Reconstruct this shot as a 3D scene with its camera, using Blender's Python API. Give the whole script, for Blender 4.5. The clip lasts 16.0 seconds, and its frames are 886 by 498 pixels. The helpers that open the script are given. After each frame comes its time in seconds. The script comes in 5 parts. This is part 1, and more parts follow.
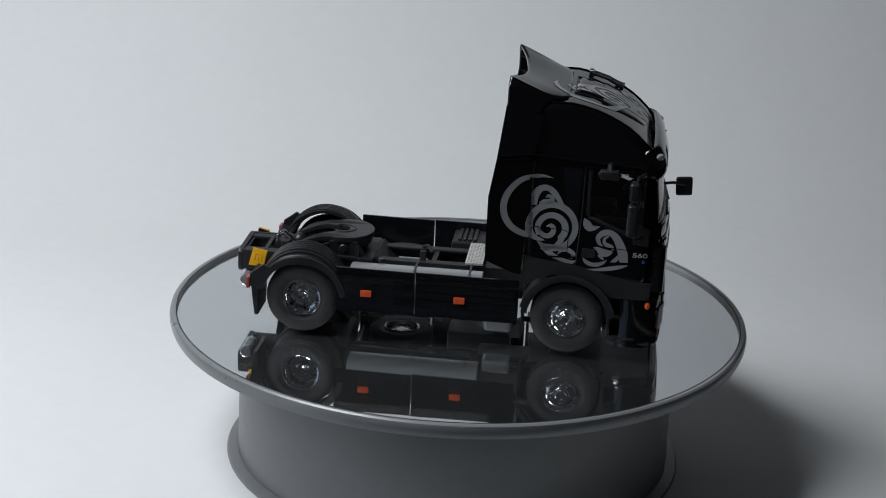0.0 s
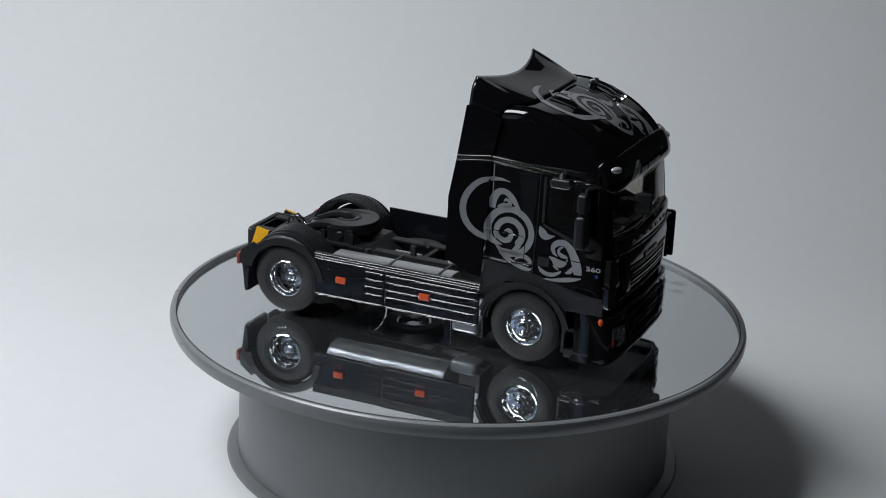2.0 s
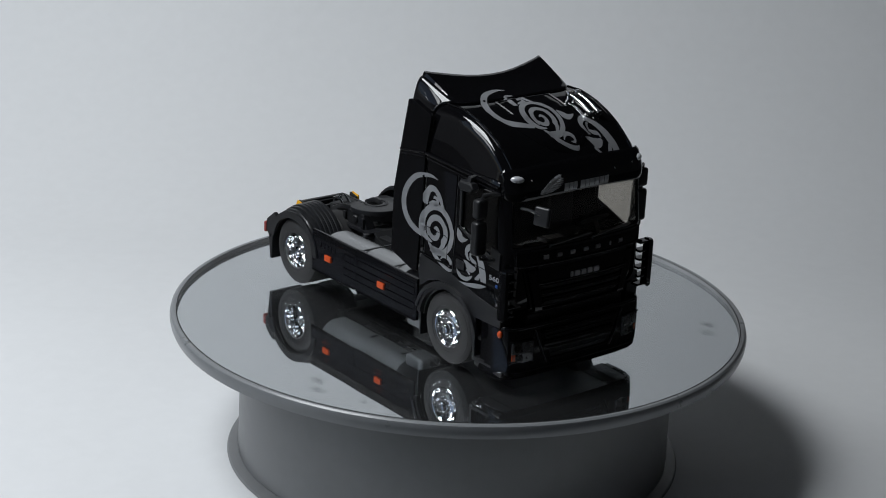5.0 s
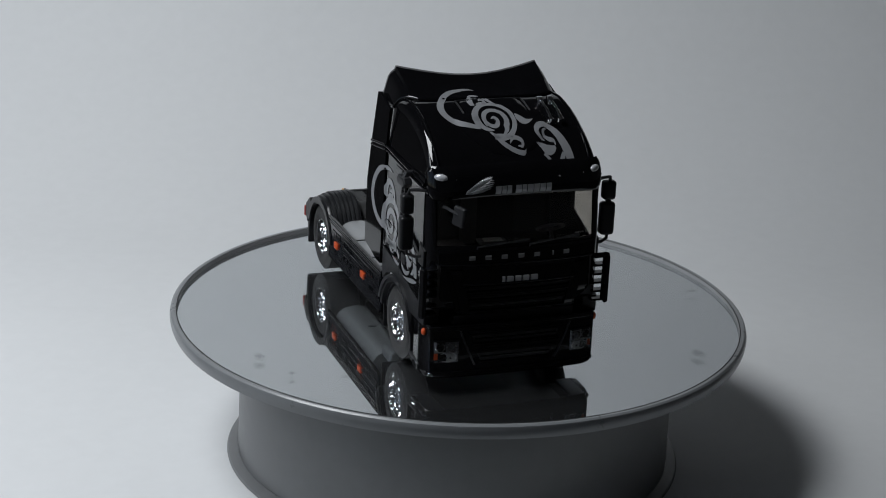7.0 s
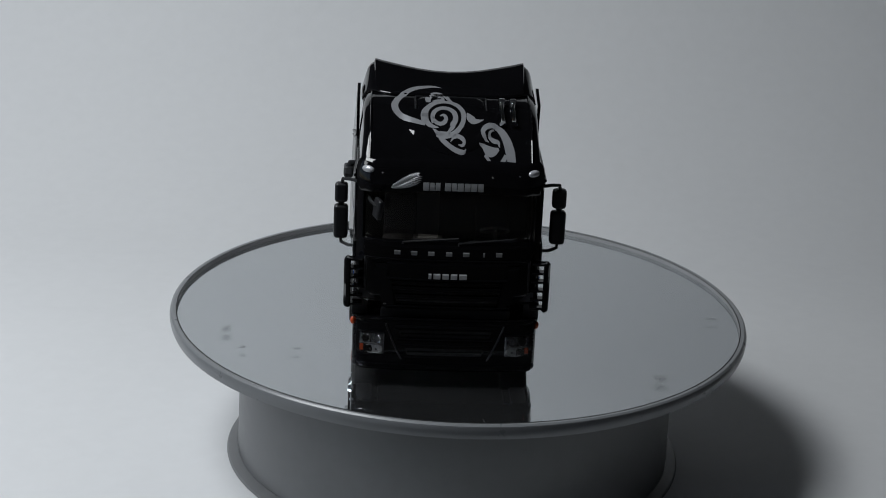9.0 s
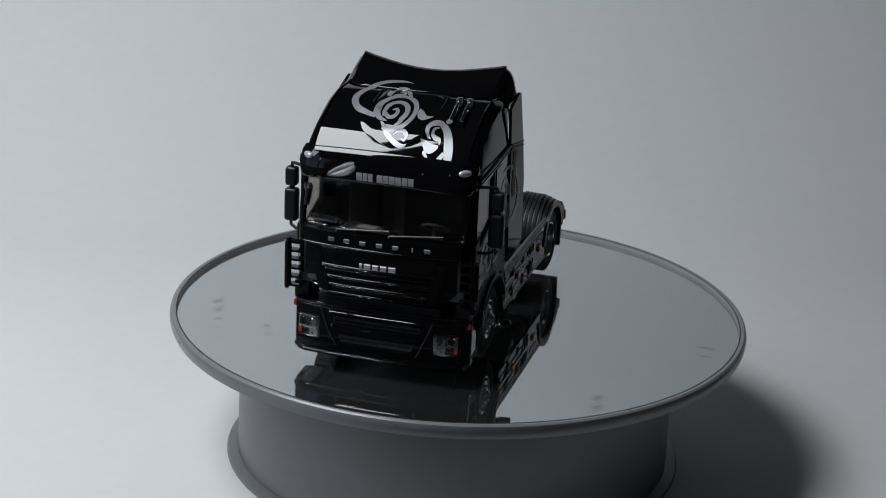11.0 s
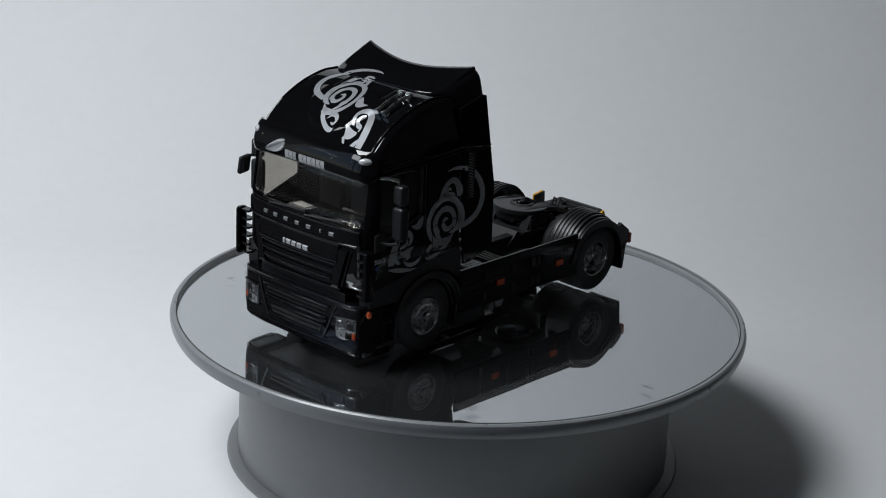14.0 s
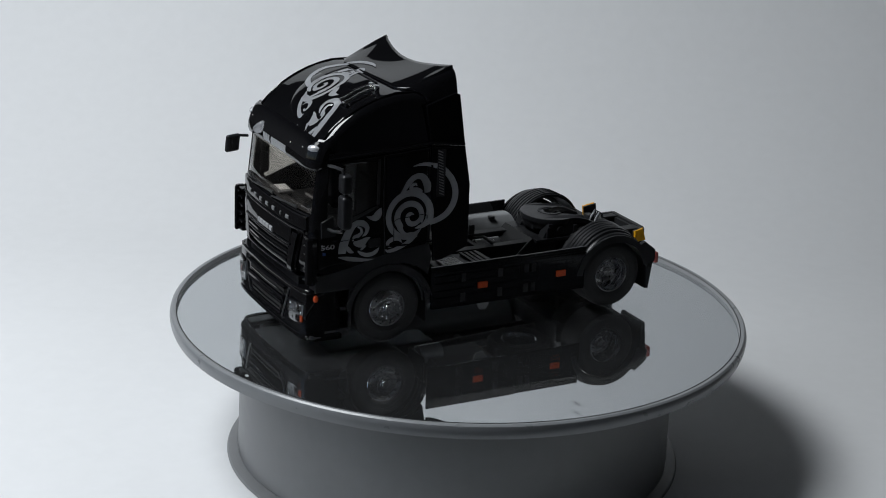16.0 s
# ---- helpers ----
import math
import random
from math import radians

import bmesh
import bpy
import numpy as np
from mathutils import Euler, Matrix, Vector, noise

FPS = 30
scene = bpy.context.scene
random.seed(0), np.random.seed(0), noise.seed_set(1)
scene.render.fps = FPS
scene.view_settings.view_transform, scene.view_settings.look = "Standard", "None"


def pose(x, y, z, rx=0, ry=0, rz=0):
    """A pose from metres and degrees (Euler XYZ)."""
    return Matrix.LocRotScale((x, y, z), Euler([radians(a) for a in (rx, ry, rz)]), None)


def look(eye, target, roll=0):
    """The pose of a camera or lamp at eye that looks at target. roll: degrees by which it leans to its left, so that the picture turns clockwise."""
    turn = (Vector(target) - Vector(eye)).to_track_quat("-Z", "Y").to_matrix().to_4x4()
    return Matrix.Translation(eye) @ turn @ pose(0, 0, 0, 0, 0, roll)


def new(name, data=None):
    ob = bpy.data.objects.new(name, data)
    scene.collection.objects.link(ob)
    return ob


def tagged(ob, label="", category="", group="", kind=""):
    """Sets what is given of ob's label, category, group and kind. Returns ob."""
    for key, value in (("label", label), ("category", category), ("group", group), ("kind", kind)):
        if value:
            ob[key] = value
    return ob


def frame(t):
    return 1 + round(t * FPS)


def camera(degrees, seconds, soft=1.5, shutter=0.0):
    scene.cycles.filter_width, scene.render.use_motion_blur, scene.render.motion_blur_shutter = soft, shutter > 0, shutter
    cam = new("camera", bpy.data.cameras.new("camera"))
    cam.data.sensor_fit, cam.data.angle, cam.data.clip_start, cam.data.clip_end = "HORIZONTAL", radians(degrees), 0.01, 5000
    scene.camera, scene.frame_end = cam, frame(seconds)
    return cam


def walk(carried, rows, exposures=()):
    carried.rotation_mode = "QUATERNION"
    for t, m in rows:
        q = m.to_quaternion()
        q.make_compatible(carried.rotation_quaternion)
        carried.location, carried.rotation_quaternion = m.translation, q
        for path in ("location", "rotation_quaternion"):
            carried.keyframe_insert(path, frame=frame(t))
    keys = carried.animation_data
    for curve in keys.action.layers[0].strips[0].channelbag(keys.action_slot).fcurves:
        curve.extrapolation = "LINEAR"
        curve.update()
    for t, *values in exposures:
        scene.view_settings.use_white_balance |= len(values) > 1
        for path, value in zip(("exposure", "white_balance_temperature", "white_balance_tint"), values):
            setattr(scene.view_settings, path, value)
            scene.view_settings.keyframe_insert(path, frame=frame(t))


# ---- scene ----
cam = camera(28.27, 16.0, soft=1.0)
EYE = (0.0, -0.57234, 0.21796)
YAW, PITCH = -0.010985, -0.332139
AIM = tuple(e + d for e, d in zip(EYE, (math.sin(YAW) * math.cos(PITCH), math.cos(YAW) * math.cos(PITCH), math.sin(PITCH))))
walk(cam, [(0.0, look(EYE, AIM, 2.535)), (16.0, look(EYE, AIM, 2.535))],
     exposures=[(0.0, -0.22), (2.5, -0.24), (4.2, -0.27), (6.5, -0.42), (8.0, -0.52), (9.2, -0.54), (11.3, -0.45), (12.5, -0.37), (14.0, -0.23), (16.0, -0.14)])

# ---- world and lights ----
world = bpy.data.worlds.new("sky")
scene.world = world
world.use_nodes = True
wn = world.node_tree.nodes
sky = wn.new("ShaderNodeTexSky")
sky.sky_type, sky.sun_disc, sky.sun_elevation, sky.sun_rotation = "NISHITA", False, radians(58), radians(250)
world.node_tree.links.new(sky.outputs[0], wn["Background"].inputs[0])
wn["Background"].inputs[1].default_value = 0.14


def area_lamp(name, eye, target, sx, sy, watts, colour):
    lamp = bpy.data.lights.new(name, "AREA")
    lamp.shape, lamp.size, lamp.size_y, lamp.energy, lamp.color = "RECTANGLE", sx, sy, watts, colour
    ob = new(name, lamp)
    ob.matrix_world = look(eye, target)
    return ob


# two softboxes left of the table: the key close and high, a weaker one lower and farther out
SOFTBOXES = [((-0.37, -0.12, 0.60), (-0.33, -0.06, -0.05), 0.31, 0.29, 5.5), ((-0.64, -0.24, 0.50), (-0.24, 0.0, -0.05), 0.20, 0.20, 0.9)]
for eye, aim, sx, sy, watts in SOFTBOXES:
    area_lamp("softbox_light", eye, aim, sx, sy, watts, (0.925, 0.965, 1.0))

# ---- materials ----


def mat(name, base, rough=0.5, metal=0.0, grain=None, var=0.0, bump=0.0, coat=0.0, spec=0.5, trans=0.0, rvar=0.0, fine=None):
    """A node material: base colour with noise at two scales (grain: scale per metre), a fine bump, and uneven roughness."""
    m = bpy.data.materials.new(name)
    m.use_nodes = True
    nt = m.node_tree
    b = nt.nodes["Principled BSDF"]
    b.inputs["Base Color"].default_value = (*base, 1)
    b.inputs["Roughness"].default_value = rough
    b.inputs["Metallic"].default_value = metal
    b.inputs["Coat Weight"].default_value = coat
    b.inputs["Coat Roughness"].default_value = 0.03
    b.inputs["Specular IOR Level"].default_value = spec
    b.inputs["Transmission Weight"].default_value = trans
    if grain:
        co = nt.nodes.new("ShaderNodeTexCoord")
        big, small = nt.nodes.new("ShaderNodeTexNoise"), nt.nodes.new("ShaderNodeTexNoise")
        for node, s, d in ((big, grain, 4), (small, fine or grain * 9, 3)):
            node.inputs["Scale"].default_value, node.inputs["Detail"].default_value = s, d
            nt.links.new(co.outputs["Object"], node.inputs["Vector"])
        add = nt.nodes.new("ShaderNodeMath")
        add.operation = "ADD"
        nt.links.new(big.outputs["Fac"], add.inputs[0])
        nt.links.new(small.outputs["Fac"], add.inputs[1])
        if var:
            mr = nt.nodes.new("ShaderNodeMapRange")
            mr.inputs["From Min"].default_value, mr.inputs["From Max"].default_value = 0.6, 1.4
            mr.inputs["To Min"].default_value, mr.inputs["To Max"].default_value = 1 - var, 1 + var
            nt.links.new(add.outputs[0], mr.inputs["Value"])
            mul = nt.nodes.new("ShaderNodeVectorMath")
            mul.operation = "SCALE"
            mul.inputs[0].default_value = base
            nt.links.new(mr.outputs[0], mul.inputs["Scale"])
            nt.links.new(mul.outputs[0], b.inputs["Base Color"])
        if rvar:
            rr = nt.nodes.new("ShaderNodeMapRange")
            rr.inputs["From Min"].default_value, rr.inputs["From Max"].default_value = 0.6, 1.4
            rr.inputs["To Min"].default_value, rr.inputs["To Max"].default_value = max(0.0, rough - rvar), rough + rvar
            nt.links.new(add.outputs[0], rr.inputs["Value"])
            nt.links.new(rr.outputs[0], b.inputs["Roughness"])
        if bump:
            bp = nt.nodes.new("ShaderNodeBump")
            bp.inputs["Strength"].default_value, bp.inputs["Distance"].default_value = bump, 0.0003
            nt.links.new(small.outputs["Fac"], bp.inputs["Height"])
            nt.links.new(bp.outputs[0], b.inputs["Normal"])
    return m


PAPER = mat("white_paper", (0.78, 0.79, 0.80), 0.85, grain=6, var=0.02, bump=0.12, fine=160, spec=0.2)
WALL = mat("room_wall_paint", (0.38, 0.38, 0.40), 0.9, grain=3, var=0.06, bump=0.1)
CEIL = mat("ceiling_paint", (0.30, 0.30, 0.30), 0.9, grain=3, var=0.04, bump=0.1)
TABLEWOOD = mat("dark_table_laminate", (0.024, 0.023, 0.023), 0.5, grain=5, var=0.15, bump=0.1)
GREYPLASTIC = mat("grey_turntable_plastic", (0.20, 0.205, 0.21), 0.38, grain=25, var=0.05, bump=0.04, rvar=0.06)
RIMPLASTIC = mat("grey_rim_plastic", (0.22, 0.23, 0.24), 0.30, grain=30, var=0.05, bump=0.03, rvar=0.05)
# Near-black standing in for shade in slots and holes; also the rim's joint.
DARKGAP = mat("dark_gap", (0.01, 0.01, 0.011), 0.7, grain=60, var=0.2)
PAINT = mat("gloss_black_paint", (0.0035, 0.0035, 0.0042), 0.03, grain=40, var=0.2, rvar=0.01, spec=0.46)
DULL = mat("satin_black_plastic", (0.013, 0.0135, 0.0155), 0.38, grain=120, var=0.2, bump=0.08, rvar=0.06)
SATIN = mat("black_panel_paint", (0.007, 0.0075, 0.010), 0.12, grain=90, var=0.2, rvar=0.03)
RUBBER = mat("tyre_rubber", (0.024, 0.024, 0.025), 0.68, grain=150, var=0.25, bump=0.15, rvar=0.08)
CHROME = mat("chrome_plating", (0.86, 0.87, 0.88), 0.07, 1.0, grain=60, var=0.04, rvar=0.03)
# Darker copy of the chrome; shade on the spare rim is in its colour.
DARKCHROME = mat("shaded_chrome", (0.55, 0.56, 0.58), 0.16, 1.0, grain=60, var=0.1, rvar=0.05)
SILVER = mat("silver_print", (0.36, 0.37, 0.39), 0.34, 0.45, grain=200, var=0.06, rvar=0.04)
SILVERLETTER = mat("silver_lettering", (0.46, 0.47, 0.49), 0.42, 0.4, grain=200, var=0.06)
DIMPRINT = mat("dull_grey_print", (0.22, 0.225, 0.23), 0.45, 0.3, grain=200, var=0.08)
ORANGE = mat("orange_reflector", (0.62, 0.085, 0.02), 0.25, grain=300, var=0.15, coat=0.4)
REDLAMP = mat("red_lamp_plastic", (0.35, 0.07, 0.06), 0.3, grain=300, var=0.1, coat=0.3)
YELLOW = mat("yellow_plastic", (0.85, 0.43, 0.012), 0.4, grain=200, var=0.06, bump=0.05)
TANK = mat("grey_tank_paint", (0.36, 0.37, 0.38), 0.27, 0.45, grain=60, var=0.04)
BRIGHT = mat("bright_metal_paint", (0.48, 0.49, 0.50), 0.25, 0.7, grain=80, var=0.08, rvar=0.05)
TREAD = mat("pale_tread_plate", (0.48, 0.48, 0.45), 0.5, 0.1, grain=120, var=0.1)
CHASSIS = mat("dark_grey_chassis", (0.018, 0.0185, 0.020), 0.5, grain=90, var=0.2, bump=0.1, rvar=0.06)
SEAT = mat("dark_grey_seat", (0.03, 0.03, 0.032), 0.6, grain=90, var=0.2, bump=0.1)
TRIMGREY = mat("grey_cab_trim", (0.13, 0.13, 0.135), 0.55, grain=90, var=0.1)
LAMPBOWL = mat("silvered_lamp_bowl", (0.16, 0.17, 0.19), 0.28, 0.35, grain=200, var=0.15, rvar=0.05)
LENS = mat("marker_lens", (0.62, 0.63, 0.66), 0.18, 0.3, grain=200, var=0.05, coat=0.5)
DUST = mat("dust_speck", (0.12, 0.08, 0.05), 0.9, grain=900, var=0.3)
BLUEDOT = mat("blue_print", (0.02, 0.08, 0.30), 0.3, grain=200, var=0.1)


def glass(name, tint, rough=0.0, base=0.06, edge=0.7):
    """Thin clear glass: it lets light straight through and shines more at a slant."""
    m = bpy.data.materials.new(name)
    m.use_nodes = True
    nt = m.node_tree
    nt.nodes.remove(nt.nodes["Principled BSDF"])
    mix, tr, gl = nt.nodes.new("ShaderNodeMixShader"), nt.nodes.new("ShaderNodeBsdfTransparent"), nt.nodes.new("ShaderNodeBsdfGlossy")
    lw, pw, ma = nt.nodes.new("ShaderNodeLayerWeight"), nt.nodes.new("ShaderNodeMath"), nt.nodes.new("ShaderNodeMath")
    lw.inputs["Blend"].default_value = 0.5
    pw.operation, ma.operation = "POWER", "MULTIPLY_ADD"
    pw.inputs[1].default_value = 4.5
    ma.inputs[1].default_value, ma.inputs[2].default_value = edge, base
    nt.links.new(lw.outputs["Facing"], pw.inputs[0])
    nt.links.new(pw.outputs[0], ma.inputs[0])
    tr.inputs["Color"].default_value = (*tint, 1)
    gl.inputs["Roughness"].default_value = rough
    nt.links.new(ma.outputs[0], mix.inputs[0])
    nt.links.new(tr.outputs[0], mix.inputs[1])
    nt.links.new(gl.outputs[0], mix.inputs[2])
    nt.links.new(mix.outputs[0], nt.nodes["Material Output"].inputs[0])
    return m


SCREEN = glass("tinted_cab_glass", (0.86, 0.83, 0.79), 0.0)
SIDEGLASS = glass("side_glass", (0.80, 0.80, 0.79), 0.0)
PLATEGLASS = glass("clear_plate_glass", (0.96, 0.965, 0.965), 0.0, 0.03, 0.12)
LAMPGLASS = glass("clear_lamp_glass", (0.80, 0.80, 0.80), 0.02)


def mirror_material():
    """A glass mirror with faint smears and a few smudges that dull it."""
    m = bpy.data.materials.new("mirror_glass")
    m.use_nodes = True
    nt = m.node_tree
    b = nt.nodes["Principled BSDF"]
    b.inputs["Metallic"].default_value = 0.982
    b.inputs["Base Color"].default_value = (0.86, 0.875, 0.90, 1)
    co = nt.nodes.new("ShaderNodeTexCoord")
    n1, n2 = nt.nodes.new("ShaderNodeTexNoise"), nt.nodes.new("ShaderNodeTexNoise")
    n1.inputs["Scale"].default_value, n2.inputs["Scale"].default_value = 22, 420
    for n in (n1, n2):
        nt.links.new(co.outputs["Object"], n.inputs["Vector"])
    mul = nt.nodes.new("ShaderNodeMath")
    mul.operation = "MULTIPLY"
    nt.links.new(n1.outputs["Fac"], mul.inputs[0])
    nt.links.new(n2.outputs["Fac"], mul.inputs[1])
    mr = nt.nodes.new("ShaderNodeMapRange")
    mr.inputs["From Min"].default_value, mr.inputs["From Max"].default_value = 0.25, 0.50
    mr.inputs["To Min"].default_value, mr.inputs["To Max"].default_value = 0.002, 0.022
    nt.links.new(mul.outputs[0], mr.inputs["Value"])
    nt.links.new(mr.outputs[0], b.inputs["Roughness"])
    return m


MIRROR = mirror_material()


def smear_material():
    """A greasy smear: mostly clear, fading out to its edge through a noise."""
    m = bpy.data.materials.new("grease_smear")
    m.use_nodes = True
    nt = m.node_tree
    b = nt.nodes["Principled BSDF"]
    b.inputs["Base Color"].default_value, b.inputs["Roughness"].default_value = (0.10, 0.10, 0.10, 1), 0.6
    co, gr, no, mu = (nt.nodes.new("ShaderNode" + k) for k in ("TexCoord", "TexGradient", "TexNoise", "Math"))
    gr.gradient_type, mu.operation = "SPHERICAL", "MULTIPLY"
    mp = nt.nodes.new("ShaderNodeMapping")
    mp.inputs["Scale"].default_value = (250, 250, 250)
    no.inputs["Scale"].default_value = 700
    nt.links.new(co.outputs["Object"], mp.inputs["Vector"])
    nt.links.new(mp.outputs[0], gr.inputs[0])
    nt.links.new(co.outputs["Object"], no.inputs["Vector"])
    nt.links.new(gr.outputs["Fac"], mu.inputs[0])
    nt.links.new(no.outputs["Fac"], mu.inputs[1])
    half = nt.nodes.new("ShaderNodeMath")
    half.operation = "MULTIPLY"
    half.inputs[1].default_value = 0.6
    nt.links.new(mu.outputs[0], half.inputs[0])
    nt.links.new(half.outputs[0], b.inputs["Alpha"])
    return m


SMEAR = smear_material()

# ---- mesh helpers: shapes are written in millimetres ----
MM = 0.001


def link(name, bm, material, parent=None, label="", smooth=True, sharp=35):
    me = bpy.data.meshes.new(name)
    for v in bm.verts:
        v.co *= MM
    bmesh.ops.recalc_face_normals(bm, faces=bm.faces)
    if smooth:
        for f in bm.faces:
            f.smooth = True
        lim = radians(sharp)
        for e in bm.edges:
            if len(e.link_faces) == 2 and e.calc_face_angle(0) > lim:
                e.smooth = False
    bm.to_mesh(me)
    bm.free()
    me.materials.append(material)
    ob = new(name, me)
    if parent:
        ob.parent = parent
    if label:
        tagged(ob, label)
    return ob


def part(name, bm, material, parent, label=""):
    ob = link(name, bm, material, parent, label)
    w = ob.modifiers.new("even_shading", "WEIGHTED_NORMAL")
    w.keep_sharp = True
    return ob


def box(bm, x0, x1, y0, y1, z0, z1, bev=0.0, seg=2, m=None):
    g = bmesh.ops.create_cube(bm, size=1.0)
    vs = g["verts"]
    for v in vs:
        v.co = Vector((x0 + (v.co.x + 0.5) * (x1 - x0), y0 + (v.co.y + 0.5) * (y1 - y0), z0 + (v.co.z + 0.5) * (z1 - z0)))
    if m is not None:
        bmesh.ops.transform(bm, matrix=m, verts=vs)
    if bev:
        es = list({e for v in vs for e in v.link_edges})
        bmesh.ops.bevel(bm, geom=es, offset=bev, segments=seg, affect="EDGES", profile=0.5)
    return bm


def B(*a, **k):
    return box(bmesh.new(), *a, **k)


def spin(bm, prof, axis="y", at=(0, 0, 0), n=40, closed=False, a0=0.0, a1=2 * math.pi):
    """Turn a profile of (radius, along) round an axis through at."""
    full = abs(a1 - a0 - 2 * math.pi) < 1e-6
    cols = []
    for i in range(n if full else n + 1):
        a = a0 + (a1 - a0) * i / n
        c, s = math.cos(a), math.sin(a)
        col = []
        for r, h in prof:
            p = {"y": (r * c, h, r * s), "z": (r * c, r * s, h), "x": (h, r * c, r * s)}[axis]
            col.append(bm.verts.new(Vector(p) + Vector(at)))
        cols.append(col)
    m = len(prof)
    for i in range(len(cols) if full else len(cols) - 1):
        p, q = cols[i], cols[(i + 1) % len(cols)]
        for j in range(m if closed else m - 1):
            k = (j + 1) % m
            bm.faces.new((p[j], q[j], q[k], p[k]))
    if not full and closed:
        bm.faces.new(cols[0])
        bm.faces.new(cols[-1])
    bmesh.ops.remove_doubles(bm, verts=bm.verts, dist=1e-4)
    return bm


def tube(bm, pts, r, n=8, caps=True):
    """A round rod along a polyline."""
    pts = [Vector(p) for p in pts]
    rings = []
    for i, p in enumerate(pts):
        d = (pts[min(i + 1, len(pts) - 1)] - pts[max(i - 1, 0)]).normalized()
        u = d.orthogonal().normalized() if i == 0 else (u - d * u.dot(d)).normalized()
        w = d.cross(u)
        rr = r[i] if isinstance(r, (list, tuple)) else r
        rings.append([bm.verts.new(p + (u * math.cos(a) + w * math.sin(a)) * rr) for a in (2 * math.pi * k / n for k in range(n))])
    for a, b in zip(rings, rings[1:]):
        for k in range(n):
            bm.faces.new((a[k], a[(k + 1) % n], b[(k + 1) % n], b[k]))
    if caps:
        bm.faces.new(rings[0])
        bm.faces.new(rings[-1])
    return bm


def plate(bm, pts, axis, lo, hi, bev=0.0, seg=2):
    """A flat outline (list of 2D points) given thickness along an axis."""
    def place(p, h):
        return {"y": (p[0], h, p[1]), "x": (h, p[0], p[1]), "z": (p[0], p[1], h)}[axis]
    a = [bm.verts.new(place(p, lo)) for p in pts]
    b = [bm.verts.new(place(p, hi)) for p in pts]
    fs = [bm.faces.new(a), bm.faces.new(b)]
    for i in range(len(pts)):
        j = (i + 1) % len(pts)
        fs.append(bm.faces.new((a[i], a[j], b[j], b[i])))
    if bev:
        bmesh.ops.recalc_face_normals(bm, faces=fs)
        es = list({e for f in fs[:2] for e in f.edges})
        bmesh.ops.bevel(bm, geom=es, offset=bev, segments=seg, affect="EDGES", profile=0.5)
    return bm


def P(*a, **k):
    return plate(bmesh.new(), *a, **k)


def grid(bm, rows, wrap=False):
    vs = [[bm.verts.new(p) for p in r] for r in rows]
    for a, b in zip(vs, vs[1:]):
        n = len(a)
        for k in range(n if wrap else n - 1):
            bm.faces.new((a[k], a[(k + 1) % n], b[(k + 1) % n], b[k]))
    return vs


def lerp(table, x):
    for (x0, y0), (x1, y1) in zip(table, table[1:]):
        if x <= x1:
            return y0 + (y1 - y0) * max(0.0, (x - x0) / (x1 - x0))
    return table[-1][1]


def mirrored(bm):
    """The same shape on the other side."""
    c = bm.copy()
    for v in c.verts:
        v.co.y = -v.co.y
    return c


def solid(ob, mm, offset=-1):
    s = ob.modifiers.new("thickness", "SOLIDIFY")
    s.thickness, s.offset = mm * MM, offset
    return ob


def both(name, make, material, parent, label=""):
    """One part on each side, the second the mirror image of the first."""
    bm = make()
    c = mirrored(bm)
    return part(name, bm, material, parent, label), part(name, c, material, parent, label)


def thing(name, label, category, **k):
    return tagged(new(name), label, category, **k)

# ---- the studio: room, table, paper sweep ----


